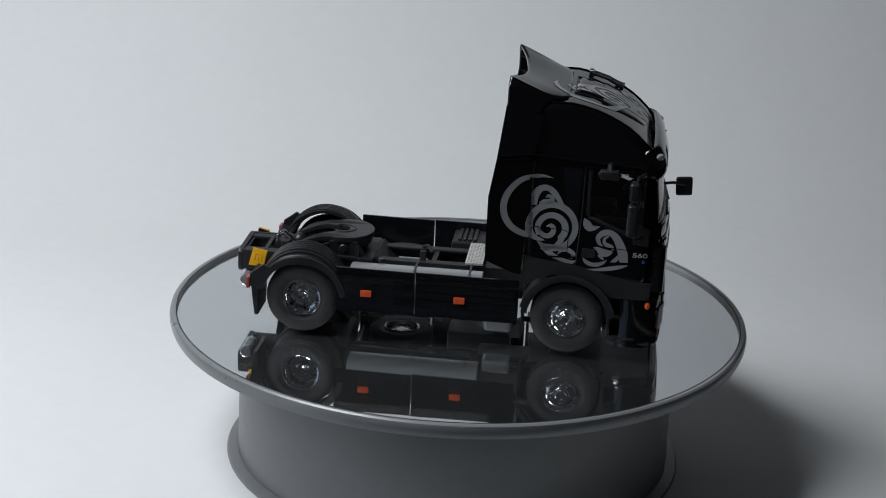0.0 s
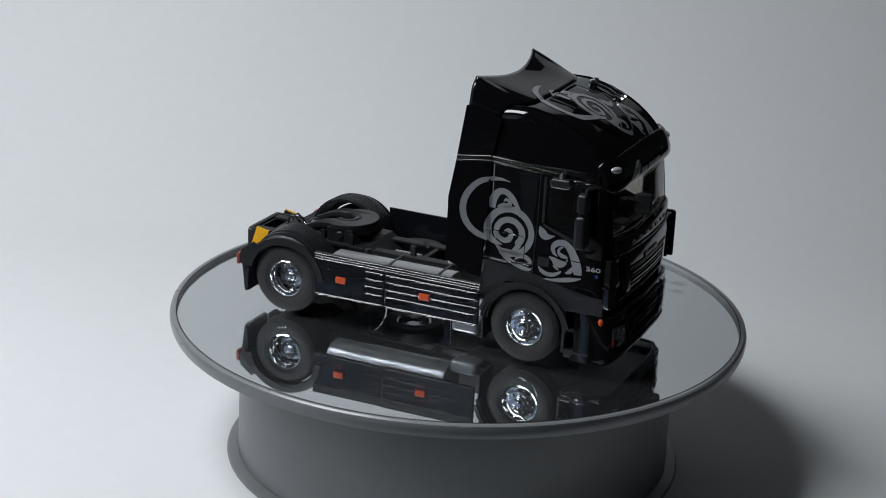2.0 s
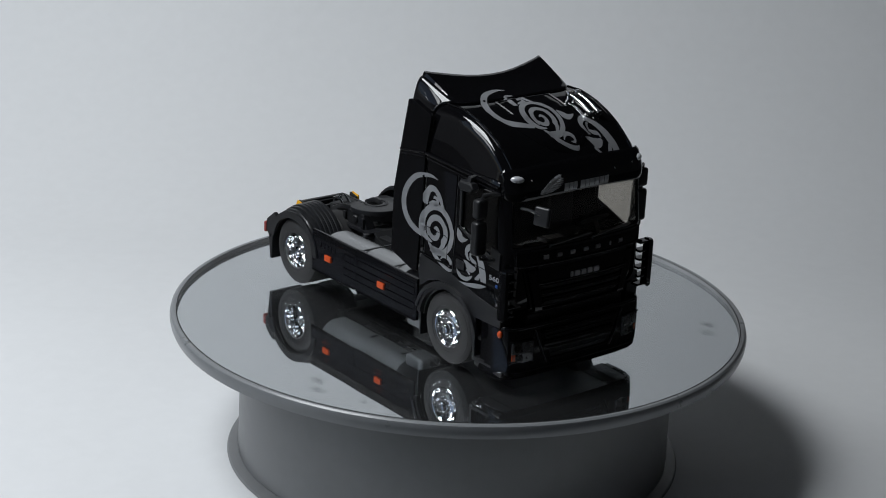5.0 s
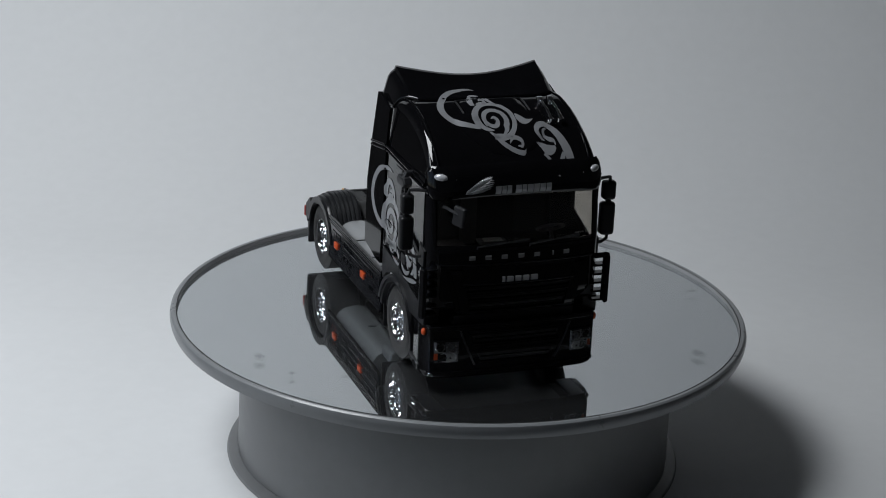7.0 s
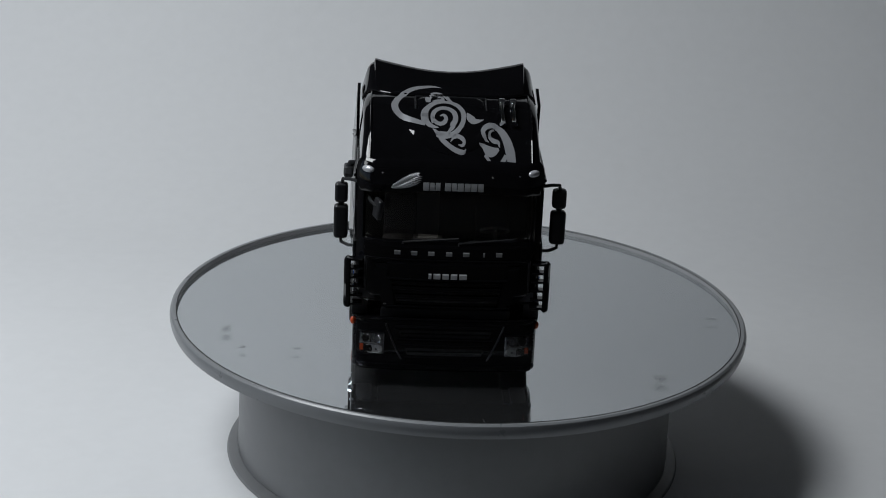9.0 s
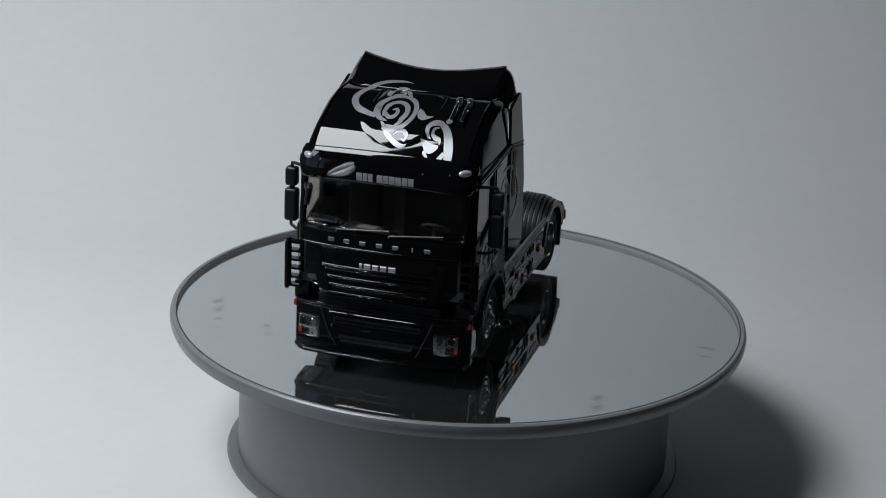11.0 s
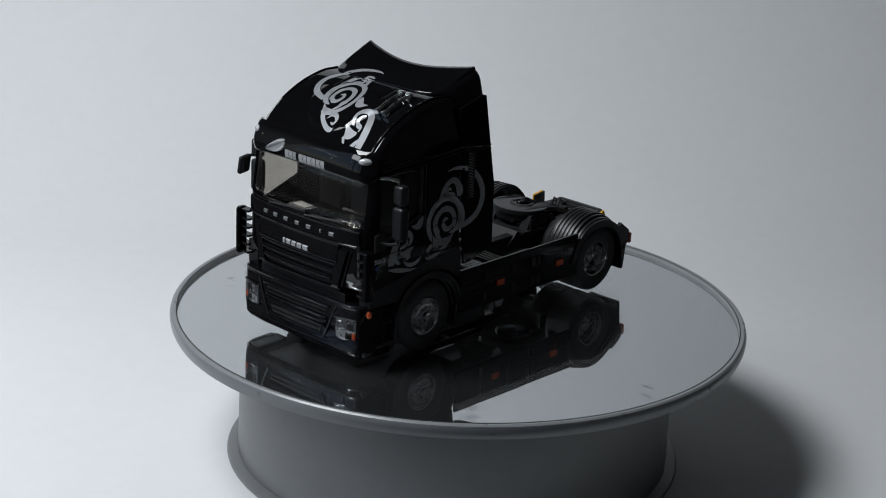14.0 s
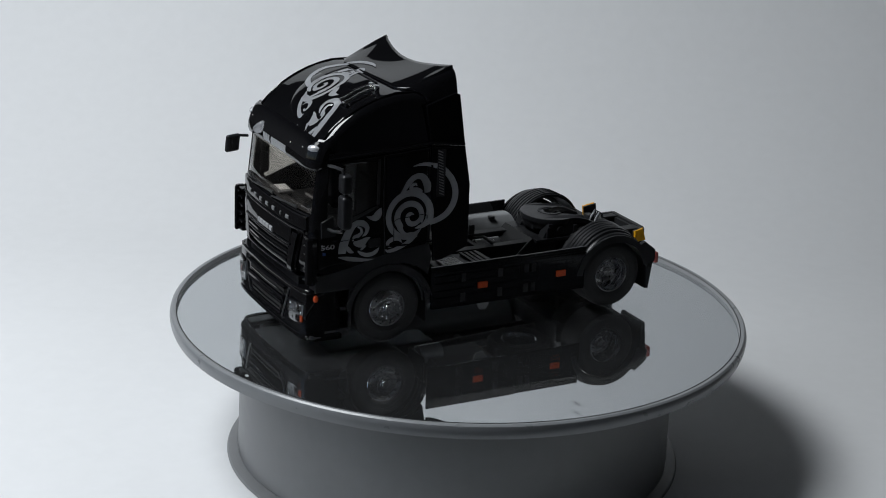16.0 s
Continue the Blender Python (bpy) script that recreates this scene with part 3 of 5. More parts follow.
def front(truck):
    # bar of the upper panel, with spaced marks
    part("name_panel", front_panel(bmesh.new(), -25.5, 25.5, 40.6, 45.6, 0.9), PAINT, truck)
    # grille: frame and slats
    grille = part("grille_panel", front_panel(bmesh.new(), -23.5, 23.5, 25.4, 40.2, 0.45, 4.0, -4.0), PAINT, truck, "black slatted radiator grille")
    for k in range(3):
        z = 27.0 + 2.6 * k
        w = 15.4 + 0.8 * k
        # dark strip laid on the panel, painting the shade inside the slot
        part("slot", front_panel(bmesh.new(), -w, w, z, z + 1.35, 0.62), DARKGAP, grille)
        part("slat", front_panel(bmesh.new(), -w - 0.4, w + 0.4, z + 1.3, z + 2.6, 1.2), PAINT, grille)
        part("slat_edge", tube(bmesh.new(), front_row(1.12, z + 1.35, [-w - 0.3 + (2 * w + 0.6) * q / 16 for q in range(17)]), 0.4, n=12), PAINT, grille)
    part("bar_edge", tube(bmesh.new(), front_row(1.3, 34.5, [-18.2 + 36.4 * q / 16 for q in range(17)]), 0.45, n=12), PAINT, grille)
    part("name_edge", tube(bmesh.new(), front_row(0.85, 40.6, [-25 + 50 * q / 20 for q in range(21)]), 0.45, n=12), PAINT, truck)
    part("panel_edge", tube(bmesh.new(), front_row(0.6, 25.5, [-19.3 + 38.6 * q / 16 for q in range(17)]), 0.45, n=12), PAINT, truck)
    both("grille_side", lambda: front_panel(bmesh.new(), -22.0, -18.0, 25.8, 39.0, 1.35, 3.6, 2.2, n=4), PAINT, truck)
    part("badge_bar", front_panel(bmesh.new(), -18.5, 18.5, 34.4, 40.2, 1.35), PAINT, truck)
    # wind deflectors at both corners, with slots
    def rail():
        bm = bmesh.new()
        pts = [(64.4, -30.0), (65.0, -31.0), (66.8, -31.5), (68.2, -30.8), (68.5, -29.8), (67.8, -29.4), (66.6, -30.1), (65.2, -29.8)]
        rows = [[(66.6 + (x - 66.6) * k, -30.2 + (y + 30.2) * k, z) for x, y in pts] for z, k in ((24.4, 0.75), (25.0, 1), (39.6, 1), (40.3, 0.75))]
        vs = grid(bm, rows, wrap=True)
        bm.faces.new(vs[0])
        bm.faces.new(vs[-1])
        return bm
    for o in both("corner_deflector", rail, PAINT, truck, "gloss black slotted corner air deflector"):
        s = 1 if sum(v.co.y for v in o.data.vertices) > 0 else -1
        for k in range(6):
            z = 24.9 + 2.85 * k
            part("rung", B(64.3, 67.4, min(s * 25.8, s * 30.4), max(s * 25.8, s * 30.4), z, z + 0.75, bev=0.2), PAINT, o)
    # visor over the windscreen
    prof = [(62.2, 70.6), (63.2, 71.1), (64.4, 70.3), (65.8, 68.0), (66.7, 65.4), (66.9, 63.2), (66.3, 61.6), (65.0, 61.3), (63.6, 62.5), (62.4, 66)]
    rows = []
    for y in (-28.4, -28.0, -27, -25.5, -23, -19, -14, -7, 0, 7, 14, 19, 23, 25.5, 27, 28.0, 28.4):
        a = abs(y) / 28.4
        dx = -0.35 - 0.7 * a ** 2 - 3.6 * max(0, (abs(y) - 22) / 6.4) ** 2
        k = 1 - 0.35 * max(0, (abs(y) - 26.8) / 1.6) ** 2
        rows.append([(66 + (x - 66) * k + dx + 0.6, y, 66 + (z - 66) * k - 0.9 * a ** 2) for x, z in prof])
    bm = bmesh.new()
    vs = grid(bm, rows, wrap=True)
    bm.faces.new(vs[0])
    bm.faces.new(vs[-1])
    visor = part("sun_visor", bm, PAINT, truck, "gloss black sun visor with printed marks")
    for s in (-1, 1):
        bm = bmesh.new()
        bmesh.ops.create_uvsphere(bm, u_segments=20, v_segments=12, radius=1)
        bmesh.ops.transform(bm, matrix=Matrix.Translation((64.0, s * 25.0, 67.5)) @ Matrix.Rotation(s * radians(38), 4, "Z") @ Matrix.Diagonal((1.1, 2.2, 1.15, 1)), verts=bm.verts)
        part("marker_light", bm, LENS, visor, "oval grey marker light")
        for yy, zz in ((20.6, 67.0), (12.5, 66.5)):
            bm = bmesh.new()
            bmesh.ops.create_uvsphere(bm, u_segments=8, v_segments=6, radius=0.28, matrix=Matrix.Translation((65.7 if yy > 15 else 66.5, s * yy, zz)))
            part("rivet", bm, CHROME, visor)
    # print on the visor: word blocks and a leaf shape
    def vis(y, z):
        a = abs(y) / 28.4
        zz = z + 0.9 * a * a
        x = lerp([(61.6, 66.3), (63.2, 66.9), (65.4, 66.7), (68.0, 65.8), (70.3, 64.4)], zz)
        return (x - 0.35 - 0.7 * a ** 2 + 0.6 + 0.06, y, z)
    y = -8.4
    for i, w in enumerate((1.45, 1.15, 1.15, 0, 1.5, 1.15, 1.5, 1.4, 1.45, 1.35)):
        if w == 0:
            y += 1.1
            continue
        bm = bmesh.new()
        grid(bm, [[vis(y + 1.24 * w * k / 2, 62.2 + 2.5 * j / 2) for k in range(3)] for j in range(3)])
        wb = part("word_block", bm, SILVERLETTER, visor)
        wb.modifiers.remove(wb.modifiers["even_shading"])
        for f in wb.data.polygons:
            f.use_smooth = False
        solid(wb, 0.1, 1)
        y += w * 1.24 + 0.26
    bm = bmesh.new()
    for k in range(12):
        u = k / 11
        cy, cz = -18.0 + 7.6 * u, 62.7 + 2.7 * u + 1.0 * u * u
        l = 3.4 * math.sin(math.pi * (0.12 + 0.80 * u)) ** 0.7
        for side, ang in ((1, radians(62)), (-1, radians(-14))):
            dy, dz = math.cos(ang), math.sin(ang)
            ll = l * (0.85 if side > 0 else 1.0)
            q = [(cy, cz), (cy + 0.58, cz + 0.26), (cy + 0.52 + dy * ll * 0.9, cz + 0.24 + dz * ll * 0.9), (cy + 0.35 + dy * ll, cz + 0.16 + dz * ll), (cy + dy * ll * 0.8, cz + dz * ll * 0.8)]
            bm.faces.new([bm.verts.new(vis(*v)) for v in q])
    solid(part("leaf_mark", bm, SILVER, visor, "grey leaf-shaped print"), 0.1, 1)
    # spaced marks under the windscreen and the block mark on the grille
    ys = [-15.5, -10.4, -5.2, 0.2, 5.4, 10.8, 15.4]
    for i, yy in enumerate(ys):
        w = 0.5 if i == 5 else 1.9
        bm = front_panel(bmesh.new(), yy - w / 2, yy + w / 2, 42.2, 43.5, 1.25, n=3, thick=0.5)
        part("raised_mark", bm, DIMPRINT, truck)
    y = -5.8
    for w in (0.9, 2.1, 1.9, 2.0, 2.3):
        part("badge_block", front_panel(bmesh.new(), y, y + w, 33.9 + 1.0, 35.6 + 1.0, 1.8, n=3, thick=0.6), SILVERLETTER, truck)
        y += w + 0.62


def bumper(truck):
    def outline(z):
        tuck = lerp([(3.4, 1.6), (5.0, 0.5), (8, 0.0), (20, 0.2), (21.6, 0.8)], z)
        pts = [(55.5, -28.6), (60.5, -28.6), (64.4, -28.4), (66.8, -27.2), (68.1, -24.6), (68.8, -18), (69.0, -9), (69.2, 0)]
        return [(x - tuck, y * (1 - 0.006 * tuck)) for x, y in pts]
    rows = []
    for z in (3.9, 4.6, 5.4, 5.8, 8, 12, 16, 19.5, 20.8, 21.4):
        o = outline(z)
        k = 0.5 if z == 5.4 else 0
        rows.append([(x - k, y, z) for x, y in o] + [(x - k, -y, z) for x, y in o[-2::-1]])
    bm = bmesh.new()
    grid(bm, rows)
    b = part("bumper", bm, PAINT, truck, "gloss black front bumper")
    solid(b, 1.4)
    part("bumper_top", P([(x, y) for x, y in outline(20)] + [(x, -y) for x, y in outline(20)[-2::-1]] + [(57, 26), (57, -26)], "z", 20.0, 21.2, bev=0.3), PAINT, truck)
    def strip(y0, y1, z0, z1, lift, m, name, parent, label="", s0=0.0, s1=0.0):
        bm = bmesh.new()
        rr = []
        tab = lambda z: [(abs(y), x) for x, y in reversed(outline(z))]
        for t in (0, 0.2, 0.8, 1):
            z = z0 + (z1 - z0) * t
            a, c = y0 + s0 * (1 - t), y1 + s1 * (1 - t)
            e = lift - (0.25 if t in (0, 1) else 0)
            rr.append([(lerp(tab(z), abs(a + (c - a) * k / 12)) + e, a + (c - a) * k / 12, z) for k in range(13)])
        grid(bm, rr)
        back = [[(x - 0.9, y, z) for x, y, z in r] for r in (rr[0], rr[-1])]
        grid(bm, [back[0], rr[0]])
        grid(bm, [rr[-1], back[1]])
        for i in (0, -1):
            grid(bm, [[rr[0][i], rr[-1][i]], [back[0][i], back[1][i]]])
        bmesh.ops.remove_doubles(bm, verts=bm.verts, dist=0.01)
        return part(name, bm, m, parent, label)
    # dark strips on the bumper paint the shade in its air openings
    strip(-14.5, 14.5, 15.2, 18.0, 0.12, DARKGAP, "air_slot_shade", b, s0=1.0, s1=-1.0)
    strip(-12.5, 12.5, 9.2, 12.2, 0.12, DARKGAP, "air_slot_shade", b, s0=1.2, s1=-1.2)
    strip(-15.5, 15.5, 18.3, 19.3, 0.55, PAINT, "bumper_rib", b)
    strip(-14.6, 14.6, 13.2, 14.6, 0.6, PAINT, "bumper_rib", b)
    strip(-13.6, 13.6, 16.3, 16.9, 0.4, PAINT, "bumper_rib", b)
    strip(-11.5, 11.5, 10.5, 11.0, 0.4, PAINT, "bumper_rib", b)
    strip(-26, -9.3, 5.0, 6.6, 0.5, PAINT, "lip", b)
    strip(-9.1, 9.1, 5.0, 6.6, 0.5, PAINT, "lip", b)
    strip(9.3, 26, 5.0, 6.6, 0.5, PAINT, "lip", b)
    def edge(y0, y1, z, lift, r):
        tab = [(abs(y), x) for x, y in reversed(outline(z))]
        ys = [y0 + (y1 - y0) * q / 18 for q in range(19)]
        part("bumper_edge", tube(bmesh.new(), [(lerp(tab, abs(y)) + lift, y, z) for y in ys], r, n=10), PAINT, b)
    for a, z, lift, r in ((26, 21.1, 0.1, 0.5), (15.4, 18.8, 0.55, 0.42), (14.5, 14.9, 0.5, 0.42), (13.4, 13.1, 0.5, 0.4), (12.4, 8.9, 0.2, 0.42)):
        edge(-a, a, z, lift, r)
    for s in (-1, 1):
        part("bumper_crease", tube(bmesh.new(), [(68.75, s * 18.2, 19.6), (69.0, s * 16.4, 15), (69.1, s * 14.4, 10.5), (69.1, s * 13.2, 8.2)], 0.3, n=10), DULL, b)
        tilt = Matrix.Translation((67.35, s * 22.3, 13.0)) @ Matrix.Rotation(s * radians(13), 4, "Z")
        hl = part("headlight", B(-1.2, 0.9, -3.9, 3.9, -3.4, 3.6, bev=0.5, m=tilt), LAMPBOWL, truck, "clear headlight unit with chrome reflectors")
        for yy, zz, r in ((-1.8, 1.5, 1.45), (1.7, 1.5, 1.45)):
            bm = spin(bmesh.new(), [(0, 0.75), (r * 0.35, 0.8), (r * 0.7, 0.9), (r, 1.15), (r * 1.08, 1.05)], "x", (0, yy, zz), n=16)
            bmesh.ops.transform(bm, matrix=tilt, verts=bm.verts)
            part("reflector", bm, CHROME, hl)
        bm = spin(bmesh.new(), [(0, 0.9), (0.85, 0.95), (0.95, 1.12), (1.05, 1.12), (1.1, 0.9)], "x", n=28)
        oval = tilt @ Matrix.Translation((0, -s * 0.6, -1.75)) @ Matrix.Diagonal((1, 2.75, 1.5, 1))
        bmesh.ops.transform(bm, matrix=oval, verts=bm.verts)
        part("fog_lamp", bm, mat("white_lamp_reflector", (0.42, 0.43, 0.45), 0.25, grain=200, var=0.05, coat=0.5), hl, "white oval lower lamp")
        for yy in (-0.9, 0.9):
            bm = spin(bmesh.new(), [(0, 1.2), (0.26, 1.16), (0.34, 0.95)], "x", (0, yy - s * 0.6, -2.0), n=12)
            bmesh.ops.transform(bm, matrix=tilt, verts=bm.verts)
            part("bulb_socket", bm, DULL, hl)
        part("indicator", B(0.8, 1.2, s * 3.1 - 0.6, s * 3.1 + 0.6, -2.6, -0.5, bev=0.15, m=tilt), ORANGE, hl, "small orange indicator")
        part("light_trim", B(0.85, 1.2, -3.8, 3.8, -0.35, 0.1, bev=0.1, m=tilt), BRIGHT, hl)
        part("cover_glass", B(1.25, 1.4, -3.8, 3.8, -3.3, 3.5, bev=0.05, m=tilt), LAMPGLASS, hl).visible_shadow = False
        part("brow", B(0.6, 1.6, -4.2, 4.2, 3.5, 4.1, bev=0.25, m=tilt), PAINT, hl)
        bm = bmesh.new()
        bmesh.ops.create_uvsphere(bm, u_segments=12, v_segments=8, radius=1, matrix=Matrix.Translation((64.0, s * 28.5, 18.7)) @ Matrix.Diagonal((0.95, 0.75, 1.2, 1)))
        part("side_indicator", bm, ORANGE, truck, "round orange side indicator")
    # lower front corner steps behind the bumper
    both("step_tread", lambda: B(51.6, 61, -28.6, -20, 6.0, 7.6, bev=0.5), DULL, truck)
    both("upper_tread", lambda: B(52.4, 61.0, -28.0, -20, 13.2, 14.6, bev=0.4), DULL, truck)
    both("step_side", lambda: B(51.2, 52.4, -28.6, -20, 6.0, 22, bev=0.4), DULL, truck)
    both("step_back", lambda: B(52.4, 62, -22.0, -20.4, 6.5, 22), DULL, truck)
    both("step_sill", lambda: B(52, 65.6, -28.4, -22, 4.4, 6.2, bev=0.7), DULL, truck)
    both("corner_post", lambda: B(61, 64.6, -28.4, -24, 6, 21, bev=0.5), PAINT, truck)
    part("front_underside", B(50, 66.5, -20, 20, 6, 24, bev=0.5), DULL, truck)


def arch(bm, cx, cz, r0, r1, a0, a1, y0, y1, n=24, flat=None):
    """A wheel arch: a ring sector with width."""
    sec = []
    for i in range(n + 1):
        a = radians(a0 + (a1 - a0) * i / n)
        c, s = math.cos(a), math.sin(a)
        sec.append([(cx + r0 * c, y0, cz + r0 * s), (cx + r1 * c, y0, cz + r1 * s), (cx + r1 * c, y1, cz + r1 * s), (cx + r0 * c, y1, cz + r0 * s)])
    vs = grid(bm, sec, wrap=True)
    bm.faces.new(vs[0])
    bm.faces.new(vs[-1])
    return bm


def fenders(truck):
    both("front_wheel_arch", lambda: arch(bmesh.new(), 38.2, 11.4, 13.6, 15.1, 8, 172, -29.1, -18), DULL, truck, "satin black front wheel arch")
    both("arch_lip", lambda: arch(bmesh.new(), 38.2, 11.4, 14.7, 15.9, 12, 165, -29.7, -28.6), DULL, truck)
    both("sill", lambda: P([(23.0, 27.4), (24, 22.0), (28, 25.2), (33, 26.9), (39, 26.9), (46, 24.2), (50, 20.5), (52, 20.5), (64.3, 20.6), (64.6, 26.0), (52, 28.0), (40, 31.0), (24, 33.0)], "y", -28.9, -24, bev=0.35), DULL, truck)
    both("inner_arch", lambda: arch(bmesh.new(), 38.2, 11.4, 13.0, 13.6, 5, 175, -27.5, -14), CHASSIS, truck)
    both("front_mudflap", lambda: B(23.4, 24.1, -28.0, -17, 5.0, 17, bev=0.2), DULL, truck)
    # rear fenders: ribbed arcs over the wheels
    def rear():
        bm = bmesh.new()
        prof = [(-2.2, -28.9), (-1.2, -29.0), (0.2, -28.5)]
        y = -27.9
        for k in range(7):
            h = lerp([(0, 0.9), (1, 1.6), (2, 2.1), (6, 2.4)], k)
            prof += [(h, y), (h + 0.15, y + 0.8), (h - 0.4, y + 1.0), (h - 0.4, y + 1.4)]
            y += 1.62
        prof += [(2.0, y), (1.0, y), (-0.2, -26.5), (-2.4, -28.0)]
        rows = []
        for i in range(37):
            a = radians(14 + 150 * i / 36)
            rows.append([(-49.3 + (14.2 + 0.35 * r) * math.cos(a), yy, 11.6 + (14.4 + r) * math.sin(a)) for r, yy in prof])
        vs = grid(bm, rows, wrap=True)
        bm.faces.new(vs[0])
        bm.faces.new(vs[-1])
        return bm
    both("rear_fender", rear, DULL, truck, "ribbed black rear mudguard")
    def side():
        bm = bmesh.new()
        arch(bm, -49, 11.6, 12.9, 14.9, 8, 168, -29.2, -28.5, n=28)
        plate(bm, [(-64.0, 13.0), (-62.4, 17.5), (-59.5, 21.8), (-61.5, 23.0), (-66.0, 19.6), (-66.2, 15.6)], "y", -29.2, -27.6, bev=0.25)
        return bm
    both("fender_lip", side, DULL, truck)
    both("mudflap", lambda: P([(-66.2, 18.5), (-62.8, 17.5), (-63.4, 5.0), (-64.6, 5.0)], "y", -28.6, -15, bev=0.3), DULL, truck, "black rear mudflap")
    both("rear_lamp", lambda: B(-67.4, -66.0, -29.6, -25.5, 14.4, 18.4, bev=0.5), REDLAMP, truck, "red rear corner lamp")


def wheel(parent, x, s, front):
    """One wheel with its tyre, rim and hub; s is the side."""
    w = new("wheel")
    w.parent = parent
    w.location = (x * MM, 0, 11.9 * MM)
    R = 11.9
    y0, y1 = (19.5, 28.3) if front else (15.5, 28.1)
    f = lambda prof: [(r, s * h) for r, h in prof]
    tyre = [(5.8, y0 + 0.6), (8, y0), (10.6, y0 + 0.2), (11.6, y0 + 0.9), (11.9, y0 + 1.8), (11.9, y1 - 2.0), (11.65, y1 - 1.0), (10.9, y1 - 0.35), (10.5, y1 - 0.3), (10.4, y1 - 0.15),
            (9.6, y1 + 0.1), (8.4, y1 + 0.15), (7.6, y1), (7.5, y1 - 0.15), (7.0, y1 - 0.15), (6.2, y1 - 0.5), (5.8, y1 - 1.0)]
    part("tyre", spin(bmesh.new(), f(tyre), "y", n=72), RUBBER, w, "dark grey rubber tyre")
    bm = bmesh.new()
    for k in range(48):
        a = 2 * math.pi * k / 48
        box(bm, 10.8, 11.84, -0.2, 0.2, y1 - 2.4, y1 - 0.9, m=Matrix.Rotation(-a, 4, "Y") @ Matrix(((1, 0, 0, 0), (0, 0, s, 0), (0, 1, 0, 0), (0, 0, 0, 1))))
    part("tread_block", bm, RUBBER, w)
    yo = y1 - 0.6
    if front:
        rim = [(6.2, yo - 0.5), (6.45, yo + 0.25), (6.25, yo + 0.5), (5.9, yo + 0.4), (5.6, yo + 0.0), (5.45, yo - 0.35)]
        disc = [(5.5, yo - 0.4), (5.1, yo - 0.1), (4.5, yo + 0.25), (3.9, yo + 0.45), (2.75, yo + 0.5)]
        hub = [(2.8, yo + 0.3), (2.75, yo + 0.8), (2.5, yo + 1.05), (2.0, yo + 1.1), (1.85, yo + 1.6), (1.6, yo + 2.0), (1.0, yo + 2.1), (0.85, yo + 1.75), (0, yo + 1.75)]
    else:
        rim = [(6.2, yo - 0.5), (6.5, yo + 0.25), (6.3, yo + 0.5), (5.9, yo + 0.35), (5.55, yo - 0.5), (5.5, yo - 1.4), (5.25, yo - 1.7), (5.1, yo - 3.4), (4.8, yo - 4.5)]
        disc = [(4.9, yo - 4.3), (4.5, yo - 4.8), (3.6, yo - 5.0), (2.4, yo - 4.8)]
        hub = [(2.5, yo - 5.0), (2.4, yo - 3.6), (2.2, yo - 3.2), (1.7, yo - 3.0), (1.55, yo - 1.9), (1.3, yo - 1.6), (0.8, yo - 1.55), (0.65, yo - 2.0), (0, yo - 2.0)]
    rm = part("rim", spin(bmesh.new(), f(rim), "y", n=56), CHROME, w, "chrome wheel rim")
    part("wheel_disc", spin(bmesh.new(), f(disc), "y", n=48), CHROME, rm)
    part("hub", spin(bmesh.new(), f(hub), "y", n=40), CHROME, rm)
    for k in range(10):
        a = 2 * math.pi * (k + 0.5) / 10
        rr, yy = (3.3, yo + 0.45) if front else (3.15, yo - 4.9)
        bm = spin(bmesh.new(), f([(0.0, 0.6), (0.26, 0.55), (0.38, 0.3), (0.42, 0.0)]), "y", (rr * math.cos(a), s * yy, rr * math.sin(a)), n=8)
        part("wheel_nut", bm, CHROME, rm)
    for k in range(10 if front else 8):
        a = 2 * math.pi * k / (10 if front else 8)
        rr, yy, q = (4.75, yo + 0.12, 0.36) if front else (4.15, yo - 4.88, 0.42)
        bm = spin(bmesh.new(), f([(0.0, 0.06), (q * 0.8, 0.07), (q * 0.9, 0.12), (q + 0.1, 0.08), (q + 0.16, -0.1)]), "y", (rr * math.cos(a), s * yy, rr * math.sin(a)), n=12)
        part("vent_ring", bm, CHROME, rm)
        # dark disc on the ring paints the shade in the vent
        bm = spin(bmesh.new(), f([(0.0, 0.10), (q * 0.72, 0.10), (q * 0.76, 0.0)]), "y", (rr * math.cos(a), s * yy, rr * math.sin(a)), n=12)
        part("vent_hole_shade", bm, DARKGAP, rm)
    return w


